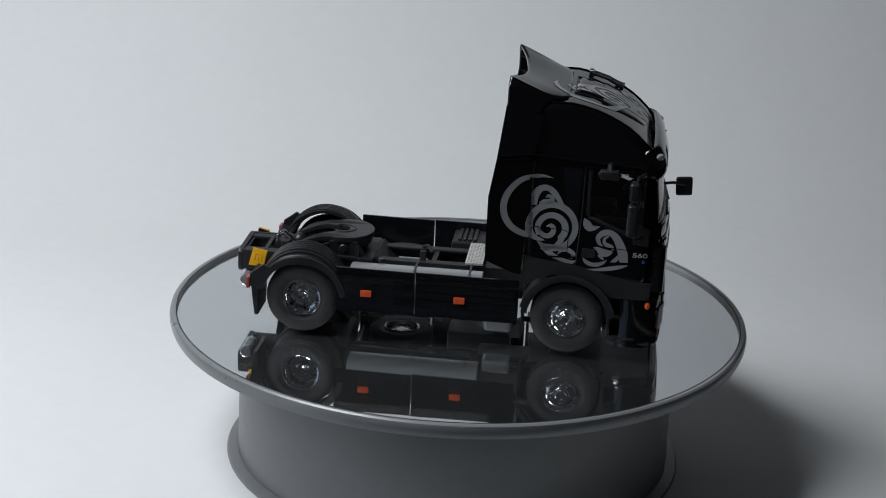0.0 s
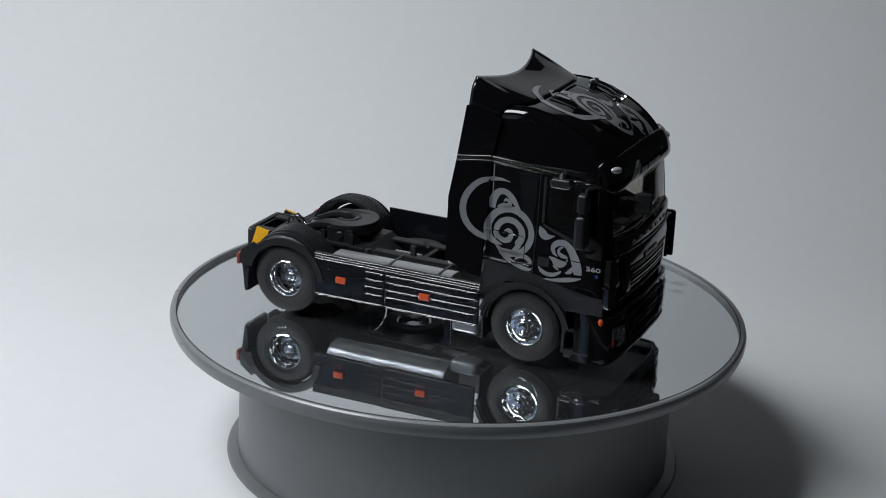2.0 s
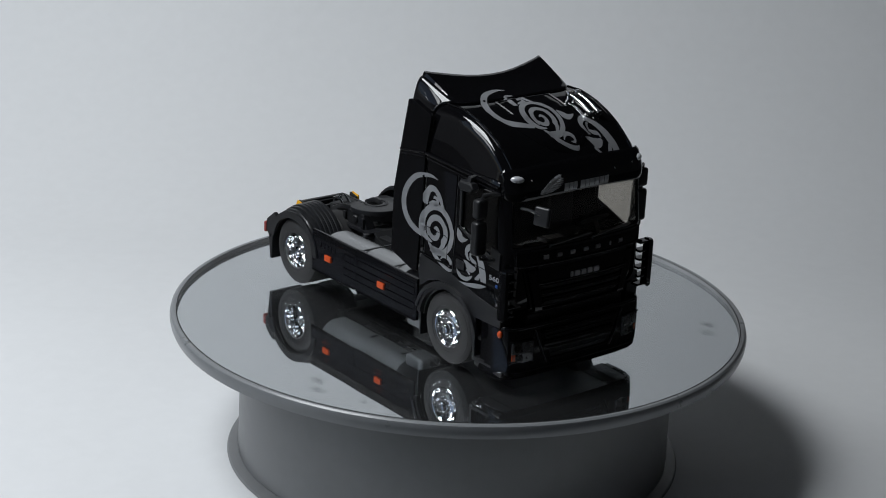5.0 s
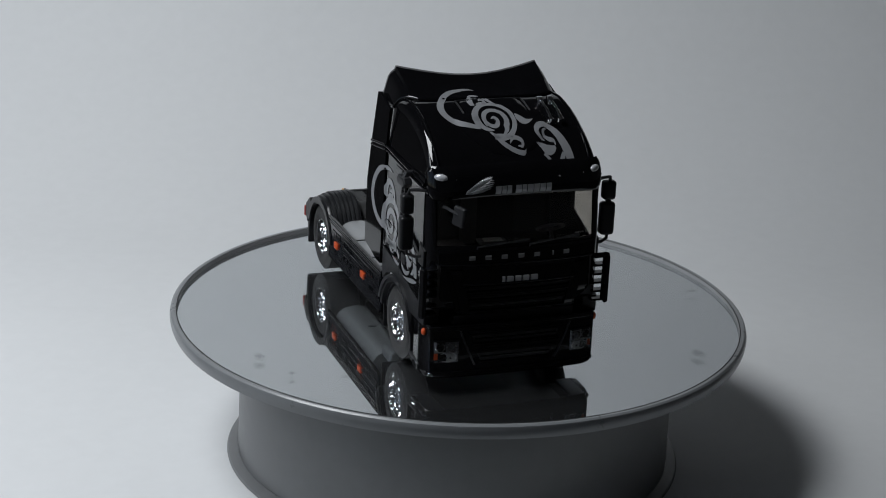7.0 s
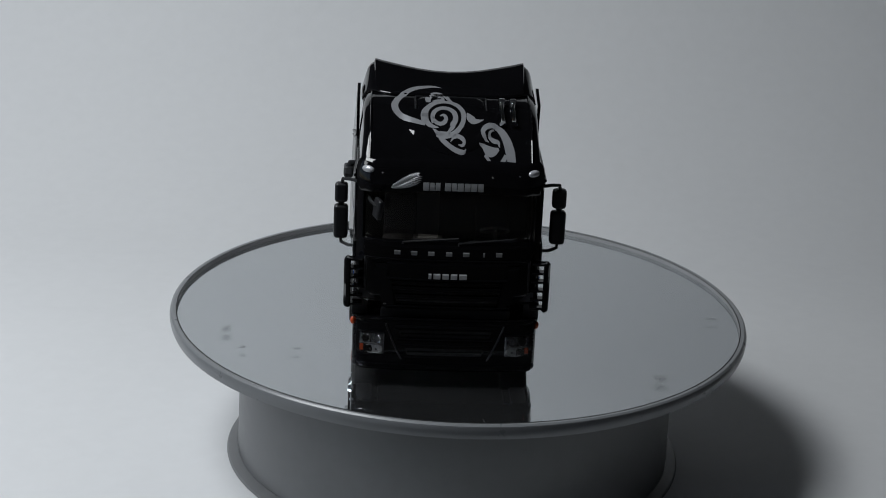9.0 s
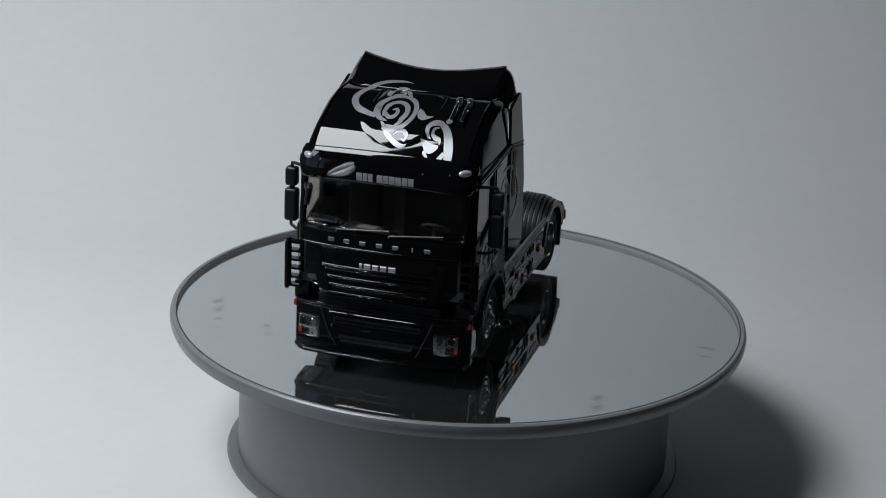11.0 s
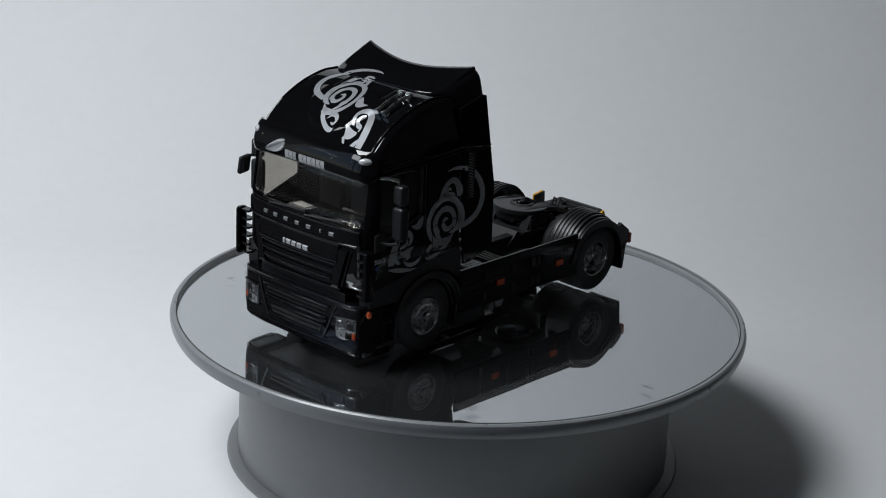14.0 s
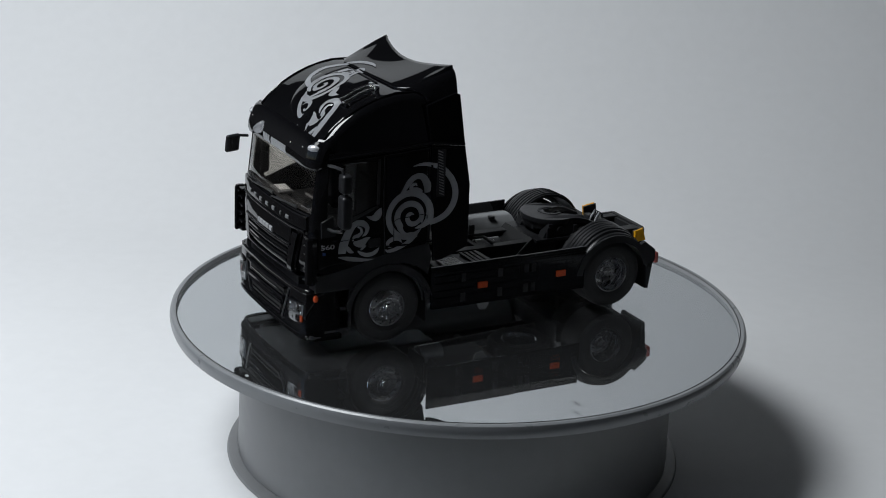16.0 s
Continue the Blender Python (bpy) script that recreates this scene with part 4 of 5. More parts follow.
def chassis(truck):
    for s in (-1, 1):
        bm = bmesh.new()
        lo, hi = sorted((s * 7.2, s * 8.9))
        box(bm, -73, 24, lo, hi, 13.6, 20.6, bev=0.25)
        box(bm, -73, 24, min(s * 5.4, s * 8.9), max(s * 5.4, s * 8.9), 19.8, 20.7, bev=0.2)
        part("frame_rail", bm, CHASSIS, truck, "dark grey chassis rail")
    for x in (-72.4, -58, -27, -8, 6):
        part("cross_member", B(x - 0.9, x + 0.9, -8.2, 8.2, 14.4, 20.2, bev=0.3), CHASSIS, truck)
    part("rear_beam", P([(-9.6, 13.4), (9.6, 13.4), (10.4, 15), (10.4, 20.2), (9.6, 21), (-9.6, 21), (-10.4, 20.2), (-10.4, 15)], "x", -74.2, -72.4, bev=0.35), CHASSIS, truck)
    both("rear_gusset", lambda: P([(-73.4, 20.9), (-60, 20.9), (-57, 19), (-60, 14), (-73.4, 14)], "y", -10.2, -8.9, bev=0.2), CHASSIS, truck)
    # fittings between the rails at the rear
    bm = bmesh.new()
    box(bm, -63, -60, -3, 3, 19, 22.6, bev=0.5)
    box(bm, -60.5, -57.6, -5.5, -2, 20, 23.4, bev=0.5)
    box(bm, -66, -64.6, -7, 7, 18.6, 20.8, bev=0.3)
    part("valve_block", bm, CHASSIS, truck)
    bm = bmesh.new()
    for y in (-2.6, 0.4):
        tube(bm, [(-62, y, 20), (-62, y, 24.4), (-60.4, y + 0.5, 25.2), (-58.6, y + 1.2, 23.2), (-57, y + 1.6, 21)], 0.4)
    part("air_hose", bm, DARKCHROME, truck, "bright looped hose fittings")
    bm = bmesh.new()
    bmesh.ops.create_uvsphere(bm, u_segments=20, v_segments=12, radius=2.6, matrix=Matrix.Translation((-55.8, 5.2, 20.6)))
    bmesh.ops.create_uvsphere(bm, u_segments=20, v_segments=12, radius=2.6, matrix=Matrix.Translation((-55.8, -5.2, 20.6)))
    part("air_bellows", bm, DULL, truck)
    # axles
    part("rear_axle", tube(bmesh.new(), [(-49, -20, 11.9), (-49, -4, 11.9), (-49, -2.5, 11.9), (-49, 2.5, 11.9), (-49, 4, 11.9), (-49, 20, 11.9)], [1.9, 2.0, 4.4, 4.4, 2.0, 1.9], n=16), CHASSIS, truck)
    part("front_axle", tube(bmesh.new(), [(38.2, -21, 11.9), (38.2, 21, 11.9)], 1.7, n=12), CHASSIS, truck)
    # Added dark pan that closes the pale gaps under the cab.
    part("filler_pan", B(26, 62, -21, 21, 7.2, 8.6, bev=0.4), CHASSIS, truck)
    # Added dark block that keeps the space under the frame dark.
    part("filler_block", B(-44, -36, -15, 15, 6.6, 14, bev=1.2), CHASSIS, truck)
    both("inner_tyre", lambda: spin(bmesh.new(), [(6.6, -14.9), (10.8, -14.7), (11.9, -13.4), (11.9, -8.2), (10.8, -7.0), (6.6, -6.8)], "y", (-49, 0, 11.9), n=48, closed=True), RUBBER, truck)
    part("drive_shaft", tube(bmesh.new(), [(-46, 0, 12.4), (14, 0, 14.5)], 1.3, n=12), CHASSIS, truck)
    part("gearbox", B(8, 34, -6.5, 6.5, 9, 20, bev=1.6), CHASSIS, truck)
    part("engine_sump", B(32, 50, -8, 8, 6.5, 20, bev=1.5), CHASSIS, truck)
    # fifth wheel
    fw = new("fifth_wheel")
    fw.parent = truck
    pts = []
    for k in range(37):
        a = radians(-118 + 236 * k / 36)
        pts.append((-38.4 + 9.2 * math.cos(a), 10.4 * math.sin(a)))
    half = [(-46.0, 9.4), (-49.5, 9.0), (-53.0, 8.6), (-55.6, 8.2), (-56.2, 7.2), (-55.6, 6.6), (-53.0, 6.2), (-49.5, 5.6), (-46.0, 4.6), (-43.0, 3.6), (-40.6, 3.0), (-38.4, 2.1), (-37.6, 0.9)]
    pts += half + [(x, -y) for x, y in half[::-1]]
    def droop(bm):
        for v in bm.verts:
            v.co.z -= 0.42 * max(0.0, -47.5 - v.co.x) + 0.05 * max(0.0, -38.0 - v.co.x)
        return bm
    part("coupling_plate", droop(plate(bmesh.new(), pts, "z", 26.0, 27.9, bev=0.35)), DULL, fw, "black horseshoe coupling plate with a slot")
    rim = []
    for k in range(25):
        a = radians(-100 + 200 * k / 24)
        rim.append([(-38.4 + (9.0 - d) * math.cos(a), (10.2 - d) * math.sin(a), z) for d, z in ((0.1, 26.4), (0.6, 24.0), (1.6, 23.9), (1.9, 26.4))])
    bm = bmesh.new()
    grid(bm, rim, wrap=True)
    part("plate_skirt", bm, DULL, fw)
    part("jaw_ring", spin(bmesh.new(), [(3.3, 27.6), (3.4, 28.1), (4.3, 28.1), (4.5, 27.6)], "z", (-39.6, 0, 0), n=28, a0=radians(-130), a1=radians(130)), CHASSIS, fw)
    bm = bmesh.new()
    for s in (-1, 1):
        plate(bm, [(-46, 20.6), (-31, 20.6), (-33.6, 26.4), (-43.0, 26.4)], "y", min(s * 6.2, s * 9.9), max(s * 6.2, s * 9.9), bev=0.3)
        box(bm, -50, -28, min(s * 5, s * 11.2), max(s * 5, s * 11.2), 20.4, 21.6, bev=0.2)
        plate(bm, [(-55, 20.6), (-46, 20.6), (-46, 25.4), (-52, 23.8)], "y", min(s * 6.4, s * 8.2), max(s * 6.4, s * 8.2), bev=0.25)
        spin(bm, [(0, s * 10.6), (1.2, s * 10.5), (1.5, s * 10.2), (1.5, s * 9.7)], "y", (-38.2, 0, 24.0), n=18)
        box(bm, -45.0, -43.4, min(s * 9.8, s * 10.7), max(s * 9.8, s * 10.7), 21, 25.4, bev=0.2)
        box(bm, -34.0, -32.6, min(s * 9.8, s * 10.7), max(s * 9.8, s * 10.7), 21, 25.4, bev=0.2)
    part("pedestal_bracket", bm, DULL, fw)
    part("lock_block", B(-36.5, -30.5, -4.4, 4.4, 23.0, 26.6, bev=0.6), DULL, fw)
    part("base_plate", P([(-47, -10.6), (-30, -10.6), (-28, -8.8), (-28, 8.8), (-30, 10.6), (-47, 10.6)], "z", 20.7, 21.5, bev=0.2), CHASSIS, fw)
    part("slope_plate", P([(-28, 21.4), (-22, 16.4), (-21, 16.4), (-27, 22.0)], "y", -9.5, 9.5, bev=0.15), CHASSIS, fw)
    # fuel tank, boxes behind the skirts, catwalk, silencer
    def tank(x0, x1, y0, y1, z0, z1, r, name, label, m):
        pts = []
        for cx, cz, a0 in ((y1 - r, z1 - r, 0), (y0 + r, z1 - r, 90), (y0 + r, z0 + r, 180), (y1 - r, z0 + r, 270)):
            pts += [(cx + r * math.cos(radians(a0 + 15 * k)), cz + r * math.sin(radians(a0 + 15 * k))) for k in range(7)]
        return part(name, P(pts, "x", x0, x1, bev=0.5), m, truck, label)
    tk = tank(-34, 10, -27.2, -12.0, 7.0, 22.3, 6.4, "fuel_tank", "satin grey fuel tank", TANK)
    for x in (-12.5, 5.5):
        part("tank_strap", B(x - 0.35, x + 0.35, -27.35, -11.8, 22.2, 22.5), DULL, tk)
        part("tank_strap", B(x - 0.35, x + 0.35, -21.0, -18.0, 6.7, 7.1), DULL, tk)
    part("tank_cap", spin(bmesh.new(), [(0, 23.3), (1.1, 23.2), (1.3, 22.9), (1.3, 22.2)], "z", (-24.5, -15.0, 0), n=16), DULL, tk)
    part("battery_box", B(-4, 18, 12.5, 27, 9, 21.6, bev=0.8), CHASSIS, truck)
    part("silencer", tube(bmesh.new(), [(12, 18, 8.2), (12.6, 18, 8.2), (21, 18, 8.2), (21.6, 18, 8.2)], [2.5, 3.2, 3.2, 2.5], n=16), TANK, truck)
    part("air_tank", tube(bmesh.new(), [(-20.8, -2.2, 17.6), (-20.2, -2.2, 17.6), (-10.6, -2.2, 17.6), (-10, -2.2, 17.6)], [1.6, 2.3, 2.3, 1.6], n=18), BRIGHT, truck, "small silver air tank between the rails")
    part("air_tank", tube(bmesh.new(), [(-70.6, -14.6, 11.6), (-70.6, -14.2, 11.6), (-70.6, -4, 11.6), (-70.6, -3.6, 11.6)], [1.4, 2.0, 2.0, 1.4], n=18), BRIGHT, truck, "silver air tank under the tail")
    cw = part("catwalk", B(3.0, 9.0, -10.5, 10.5, 21.6, 22.5, bev=0.2), TREAD, truck, "pale tread plate catwalk behind the cab")
    st = part("side_step", B(8.4, 15.6, 17.5, 26.4, 21.7, 22.5, bev=0.2), TREAD, truck, "pale ribbed tread step")
    for own, x0, y0, nx, ny in ((cw, 3.5, -10, 5, 14), (st, 8.8, 18, 6, 6)):
        bm = bmesh.new()
        for i in range(nx):
            for j in range(ny):
                t = Matrix.Translation((x0 + i * 1.02 + 0.4, y0 + j * 1.45 + 0.5, 22.55)) @ Matrix.Rotation(radians(45 if (i + j) % 2 else -45), 4, "Z")
                box(bm, -0.42, 0.42, -0.13, 0.13, -0.06, 0.1, m=t)
        tagged(part("tread_stud", bm, BRIGHT, own), kind="stuff")
    bm = bmesh.new()
    for k in range(4):
        box(bm, -2.0 + 1.8 * k, -0.8 + 1.8 * k, 14, 26.5, 21.7, 22.3, bev=0.15)
    part("box_lid", bm, CHASSIS, truck)
    part("frame_strut", tube(bmesh.new(), [(-13, 6.8, 21), (-11, 3.5, 22.6), (-9, 0, 21.4)], 0.6), CHASSIS, truck)
    part("bracket_tab", B(-12.6, -10.6, -7, -5.6, 20, 24, bev=0.3), CHASSIS, truck)
    # spare wheel lying under the frame
    sp = new("spare_wheel")
    sp.parent = truck
    part("spare_tyre", spin(bmesh.new(), [(6.4, 9.4), (9.8, 9.0), (11.2, 10.2), (11.2, 14.6), (9.8, 15.6), (6.4, 15.2)], "z", (-20.5, 15.5, 0), n=48, closed=True), RUBBER, sp)
    part("spare_rim", spin(bmesh.new(), [(6.5, 9.4), (6.2, 9.0), (5.6, 9.3), (5.2, 11), (2.6, 11.4), (2.2, 10.4), (0, 10.4)], "z", (-20.5, 15.5, 0), n=40), DARKCHROME, sp, "chrome spare wheel rim")
    # parts that hang below the right skirt
    part("filter_bowl", B(11, 20.5, -24, -16, 3.6, 8.2, bev=1.4, seg=3), TANK, truck)
    part("hose", tube(bmesh.new(), [(20, -20, 5.4), (24, -18, 7), (29, -17, 6), (34, -16, 8)], 1.0), CHASSIS, truck)
    part("skirt_bracket", P([(-0.8, 8.8), (4.6, 8.8), (3.6, 6.4), (1.0, 6.0)], "y", 27.0, 28.0, bev=0.3), BRIGHT, truck)
    # yellow wedges beside the tail
    for s in (-1, 1):
        m = Matrix.Translation((-66.3 if s < 0 else -69.8, s * (14.5 if s < 0 else 12.4), 20.4 if s < 0 else 19.6)) @ Matrix.Rotation(s * radians(9), 4, "X") @ Matrix.Rotation(radians(6), 4, "Y")
        shape = [(-2.8, -3.2), (2.4, -3.0), (3.0, 2.6), (-2.0, 2.9)] if s < 0 else [(-2.6, -2.8), (2.4, -2.8), (1.6, 1.2), (-2.0, 1.8)]
        bm = plate(bmesh.new(), shape, "y", min(0, s * 0.8), max(0, s * 0.8), bev=0.2)
        bmesh.ops.transform(bm, matrix=m, verts=bm.verts)
        ch = part("wheel_chock", bm, YELLOW, truck, "yellow plastic wheel chock")
        bm = plate(bmesh.new(), [(x * 1.04, z * 1.03) for x, z in shape], "y", min(-s * 0.9, -s * 0.02), max(-s * 0.9, -s * 0.02), bev=0.2)
        bmesh.ops.transform(bm, matrix=m, verts=bm.verts)
        part("chock_holder", bm, DULL, ch, "black holder behind the chock")
        bm = bmesh.new()
        for k in range(3):
            box(bm, -1.3 + 1.1 * k, -0.7 + 1.1 * k, s * 0.6 - 0.3, s * 0.6 + 0.3, -1.2, 1.0, bev=0.1)
        box(bm, -1.3, 1.5, s * 0.6 - 0.3, s * 0.6 + 0.3, 0.8, 1.4, bev=0.1)
        bmesh.ops.transform(bm, matrix=m, verts=bm.verts)
        part("raised_rib", bm, YELLOW, ch)


def skirts(truck):
    def panel(x0, x1):
        return lambda: P([(x0, 24.0), (x1, 23.8), (x1, 9.4), (x0, 9.0)], "y", -28.7, -27.6, bev=0.25)
    for s, label in ((-1, ""), (1, "")):
        for x0, x1 in ((-37.4, -11.6), (-11.3, 22.4)):
            bm = panel(x0, x1)()
            bm = bm if s < 0 else mirrored(bm)
            sk = part("side_skirt", bm, SATIN, truck, "black side skirt panel with ribs and orange reflector")
            Y = lambda a, b: (min(s * a, s * b), max(s * a, s * b))
            for z in (23.5, 22.6, 21.8):
                part("ledge", tube(bmesh.new(), [(x0, s * 28.7, z), (x1, s * 28.7, z)], 0.2, n=10), PAINT, sk)
            part("bottom_edge", tube(bmesh.new(), [(x0 + 0.5, s * 28.7, 9.3), (x1 - 0.5, s * 28.7, 9.5)], 0.36, n=10), PAINT, sk)
            r0, r1 = (-18.4, -12.2) if x0 < -20 else (-10.8, 21.6)
            for z in (20.4, 17.9, 15.3, 12.8):
                part("rib", tube(bmesh.new(), [(r0, s * 28.7, z), (r1, s * 28.7, z)], 0.28, n=10), PAINT, sk)
            for x in ((-18.4, -14.6) if x0 < -20 else (-10.6, 11.0, 13.4, 21.4)):
                for z in (17.9, 12.8):
                    part("rib", B(x - 0.18, x + 0.18, *Y(28.5, 29.0), z, z + 2.5, bev=0.1), SATIN, sk)
            xr = -27.5 if x0 < -20 else 3.2
            part("reflector", B(xr - 1.85, xr + 1.85, *Y(28.5, 29.35), 14.5, 16.7, bev=0.25), ORANGE, sk, "orange side reflector")
            if s > 0:
                # dark blocks on the skirt paint the shade in its openings
                for x in ((-17.5, -14.6) if x0 < -20 else (-4.5, 9.6)):
                    for z in (17.6, 10.6):
                        part("slot", B(x, x + 1.9, 28.4, 29.05, z, z + 3.0, bev=0.15), DARKGAP, sk)
            if x0 < -20:
                xx = -32.4
                for w in (0.6, 1.5, 1.4, 1.4, 1.6):
                    part("embossed_block", B(xx, xx + w, *Y(28.6, 28.95), 18.6, 20.3, bev=0.12), SATIN, sk)
                    xx += w + 0.6


def mirrors(truck):
    def arm():
        bm = bmesh.new()
        tube(bm, [(60.5, -28.2, 62.6), (59.5, -30.5, 62.8), (58.0, -32.6, 62.4), (57.6, -33.0, 60.5)], 0.55)
        tube(bm, [(60.6, -28.4, 42.0), (59.4, -30.6, 41.6), (58.0, -32.8, 42.2), (57.8, -33.0, 44)], 0.55)
        return bm
    for s in (-1, 1):
        m = new("door_mirror")
        m.parent = truck
        def flip(q, s=s):
            if s < 0:
                return q
            q = mirrored(q)
            for v in q.verts:
                v.co.y += 1.0 * min(1.0, max(0.0, (v.co.y - 29) / 3))
            return q
        part("arm", flip(arm()), DULL, m)
        part("upper_housing", flip(B(55.4, 58.8, -35.0, -31.0, 54.8, 61.0, bev=1.0, seg=3)), DULL, m)
        part("lower_housing", flip(B(55.2, 58.8, -35.2, -30.8, 43.2, 54.0, bev=1.1, seg=3)), DULL, m)
        part("neck", flip(tube(bmesh.new(), [(57, -33, 53), (57, -33, 56)], 0.9)), DULL, m)
        part("mirror_glass", flip(B(55.1, 55.3, -34.4, -31.6, 44.4, 52.8)), DARKCHROME, m)
    kerb = part("kerb_mirror", P([(45.2, 62.6), (46.2, 60.9), (51.4, 60.9), (52.6, 62.4), (51.6, 64.0), (46.2, 64.0)], "y", -32.6, -29.6, bev=0.7, seg=3), DULL, truck, "black kerb mirror above the door")
    part("bracket", tube(bmesh.new(), [(49, -28.6, 65.0), (49, -30.4, 64.8), (49, -31, 63.2)], [0.9, 1.1, 1.2]), DULL, kerb)
    m = Matrix.Translation((72.6, -21.8, 57.8)) @ Matrix.Rotation(radians(16), 4, "Z") @ Matrix.Rotation(radians(-8), 4, "X")
    fm = part("front_mirror", box(bmesh.new(), -2.7, 2.7, -0.8, 0.9, -3.0, 3.0, bev=0.75, seg=3, m=m), DULL, truck, "black front mirror on a short arm")
    part("glass", box(bmesh.new(), -2.0, 2.0, 0.92, 1.05, -2.3, 2.3, m=m), DARKCHROME, fm)
    part("arm", tube(bmesh.new(), [(66.0, -24.4, 59.0), (69.0, -24.2, 59.4), (72.6, -22.2, 58.4)], 0.5), DULL, fm)


def wipers(truck):
    for y0, y1 in ((-14, 3), (3, 20)):
        bm = bmesh.new()
        a, b = front_row(0.7, 46.2, [y0])[0], front_row(0.4, 47.6, [y1])[0]
        tube(bm, [front_row(0.9, 45.6, [y0])[0], a, tuple((p + q) / 2 for p, q in zip(a, b)), b], 0.3, n=6)
        tube(bm, [front_row(0.35, 46.9, [y])[0][:2] + (46.9 + 0.02 * k,) for k, y in enumerate([y1 - 14, y1 - 7, y1])], 0.22, n=6)
        part("wiper", bm, DULL, truck)


def interior(truck):
    it = new("cab_interior")
    it.parent = truck
    part("floor_pan", B(26, 66, -26.8, 26.8, 27, 30), SEAT, it)
    part("dashboard", P([(61, 30), (66, 30), (66.2, 44.0), (64, 44.8), (60, 43.6), (58.6, 40)], "y", -25.6, 25.6, bev=0.8), SEAT, it)
    part("bunk_wall", B(26.2, 28.6, -26.6, 26.6, 30, 65), SEAT, it)
    for s in (-1, 1):
        seat = part("seat_cushion", B(41, 52, s * 14.5 - 5.5, s * 14.5 + 5.5, 36, 40, bev=1.2), SEAT, it)
        part("seat_base", B(43, 51, s * 14.5 - 4, s * 14.5 + 4, 30, 36, bev=0.5), SEAT, seat)
        part("seat_back", B(38.5, 42, s * 14.5 - 5.2, s * 14.5 + 5.2, 38, 54, bev=1.3), SEAT, seat)
        part("headrest", B(38.5, 41.4, s * 14.5 - 3.2, s * 14.5 + 3.2, 54.4, 59, bev=1.0), SEAT, seat)
    prof = [(4.2 + 0.45 * math.cos(a), 0.45 * math.sin(a)) for a in (2 * math.pi * k / 8 for k in range(8))]
    bm = spin(bmesh.new(), prof, "z", n=32, closed=True)
    tube(bm, [(-4.2, 0, 0), (4.2, 0, 0)], 0.4)
    tube(bm, [(0, 0, 0), (0, 0, -5)], 0.7)
    bmesh.ops.transform(bm, matrix=Matrix.Translation((57.5, 14.5, 47)) @ Matrix.Rotation(radians(-30), 4, "Y"), verts=bm.verts)
    part("steering_wheel", bm, TRIMGREY, it)
    part("console", B(44, 60, -4, 4, 30, 38, bev=1), SEAT, it)
    part("centre_curtain", B(36.0, 36.8, -9.5, -2.0, 36, 63, bev=0.3), mat("pale_grey_cloth", (0.34, 0.35, 0.37), 0.7, grain=90, var=0.1), it)
    tray = part("dash_tray", P([(58.2, -10.5), (63.6, -11.0), (63.9, -2.0), (59.0, -1.6)], "z", 44.6, 45.6, bev=0.3), TRIMGREY, it)
    part("paper_sheet", P([(59.0, -9.0), (62.6, -9.4), (62.9, -3.4), (59.6, -3.0)], "z", 45.7, 45.8), mat("dash_paper", (0.6, 0.6, 0.6), 0.6, grain=90, var=0.1), tray)


# ---- silver printed swirls ----


def band(bm, pts, place, sub=3):
    """A flat band through (u, v, width) points, laid on a surface by place(u, v)."""
    q = []
    n = len(pts)
    for i in range(n - 1):
        p0, p1, p2, p3 = pts[max(i - 1, 0)], pts[i], pts[i + 1], pts[min(i + 2, n - 1)]
        for k in range(sub):
            t = k / sub
            q.append([0.5 * (2 * b + (c - a) * t + (2 * a - 5 * b + 4 * c - d) * t * t + (3 * b - a - 3 * c + d) * t ** 3) for a, b, c, d in zip(p0, p1, p2, p3)])
    q.append(pts[-1])
    rows = []
    for i, (u, v, w) in enumerate(q):
        a, b = q[max(i - 1, 0)], q[min(i + 1, len(q) - 1)]
        du, dv = b[0] - a[0], b[1] - a[1]
        l = math.hypot(du, dv) or 1
        nu, nv = -dv / l, du / l
        h = max(w, 0.06) / 2
        rows.append([place(u + nu * h * s, v + nv * h * s) for s in (-1, -0.33, 0.33, 1)])
    grid(bm, rows)


def spiral(cu, cv, r0, r1, a0, turns, w0, w1, n=26):
    out = []
    for i in range(n + 1):
        t = i / n
        a = radians(a0) - 2 * math.pi * turns * t
        r = r0 + (r1 - r0) * t
        out.append((cu + r * math.cos(a), cv + r * math.sin(a), w0 + (w1 - w0) * t))
    return out


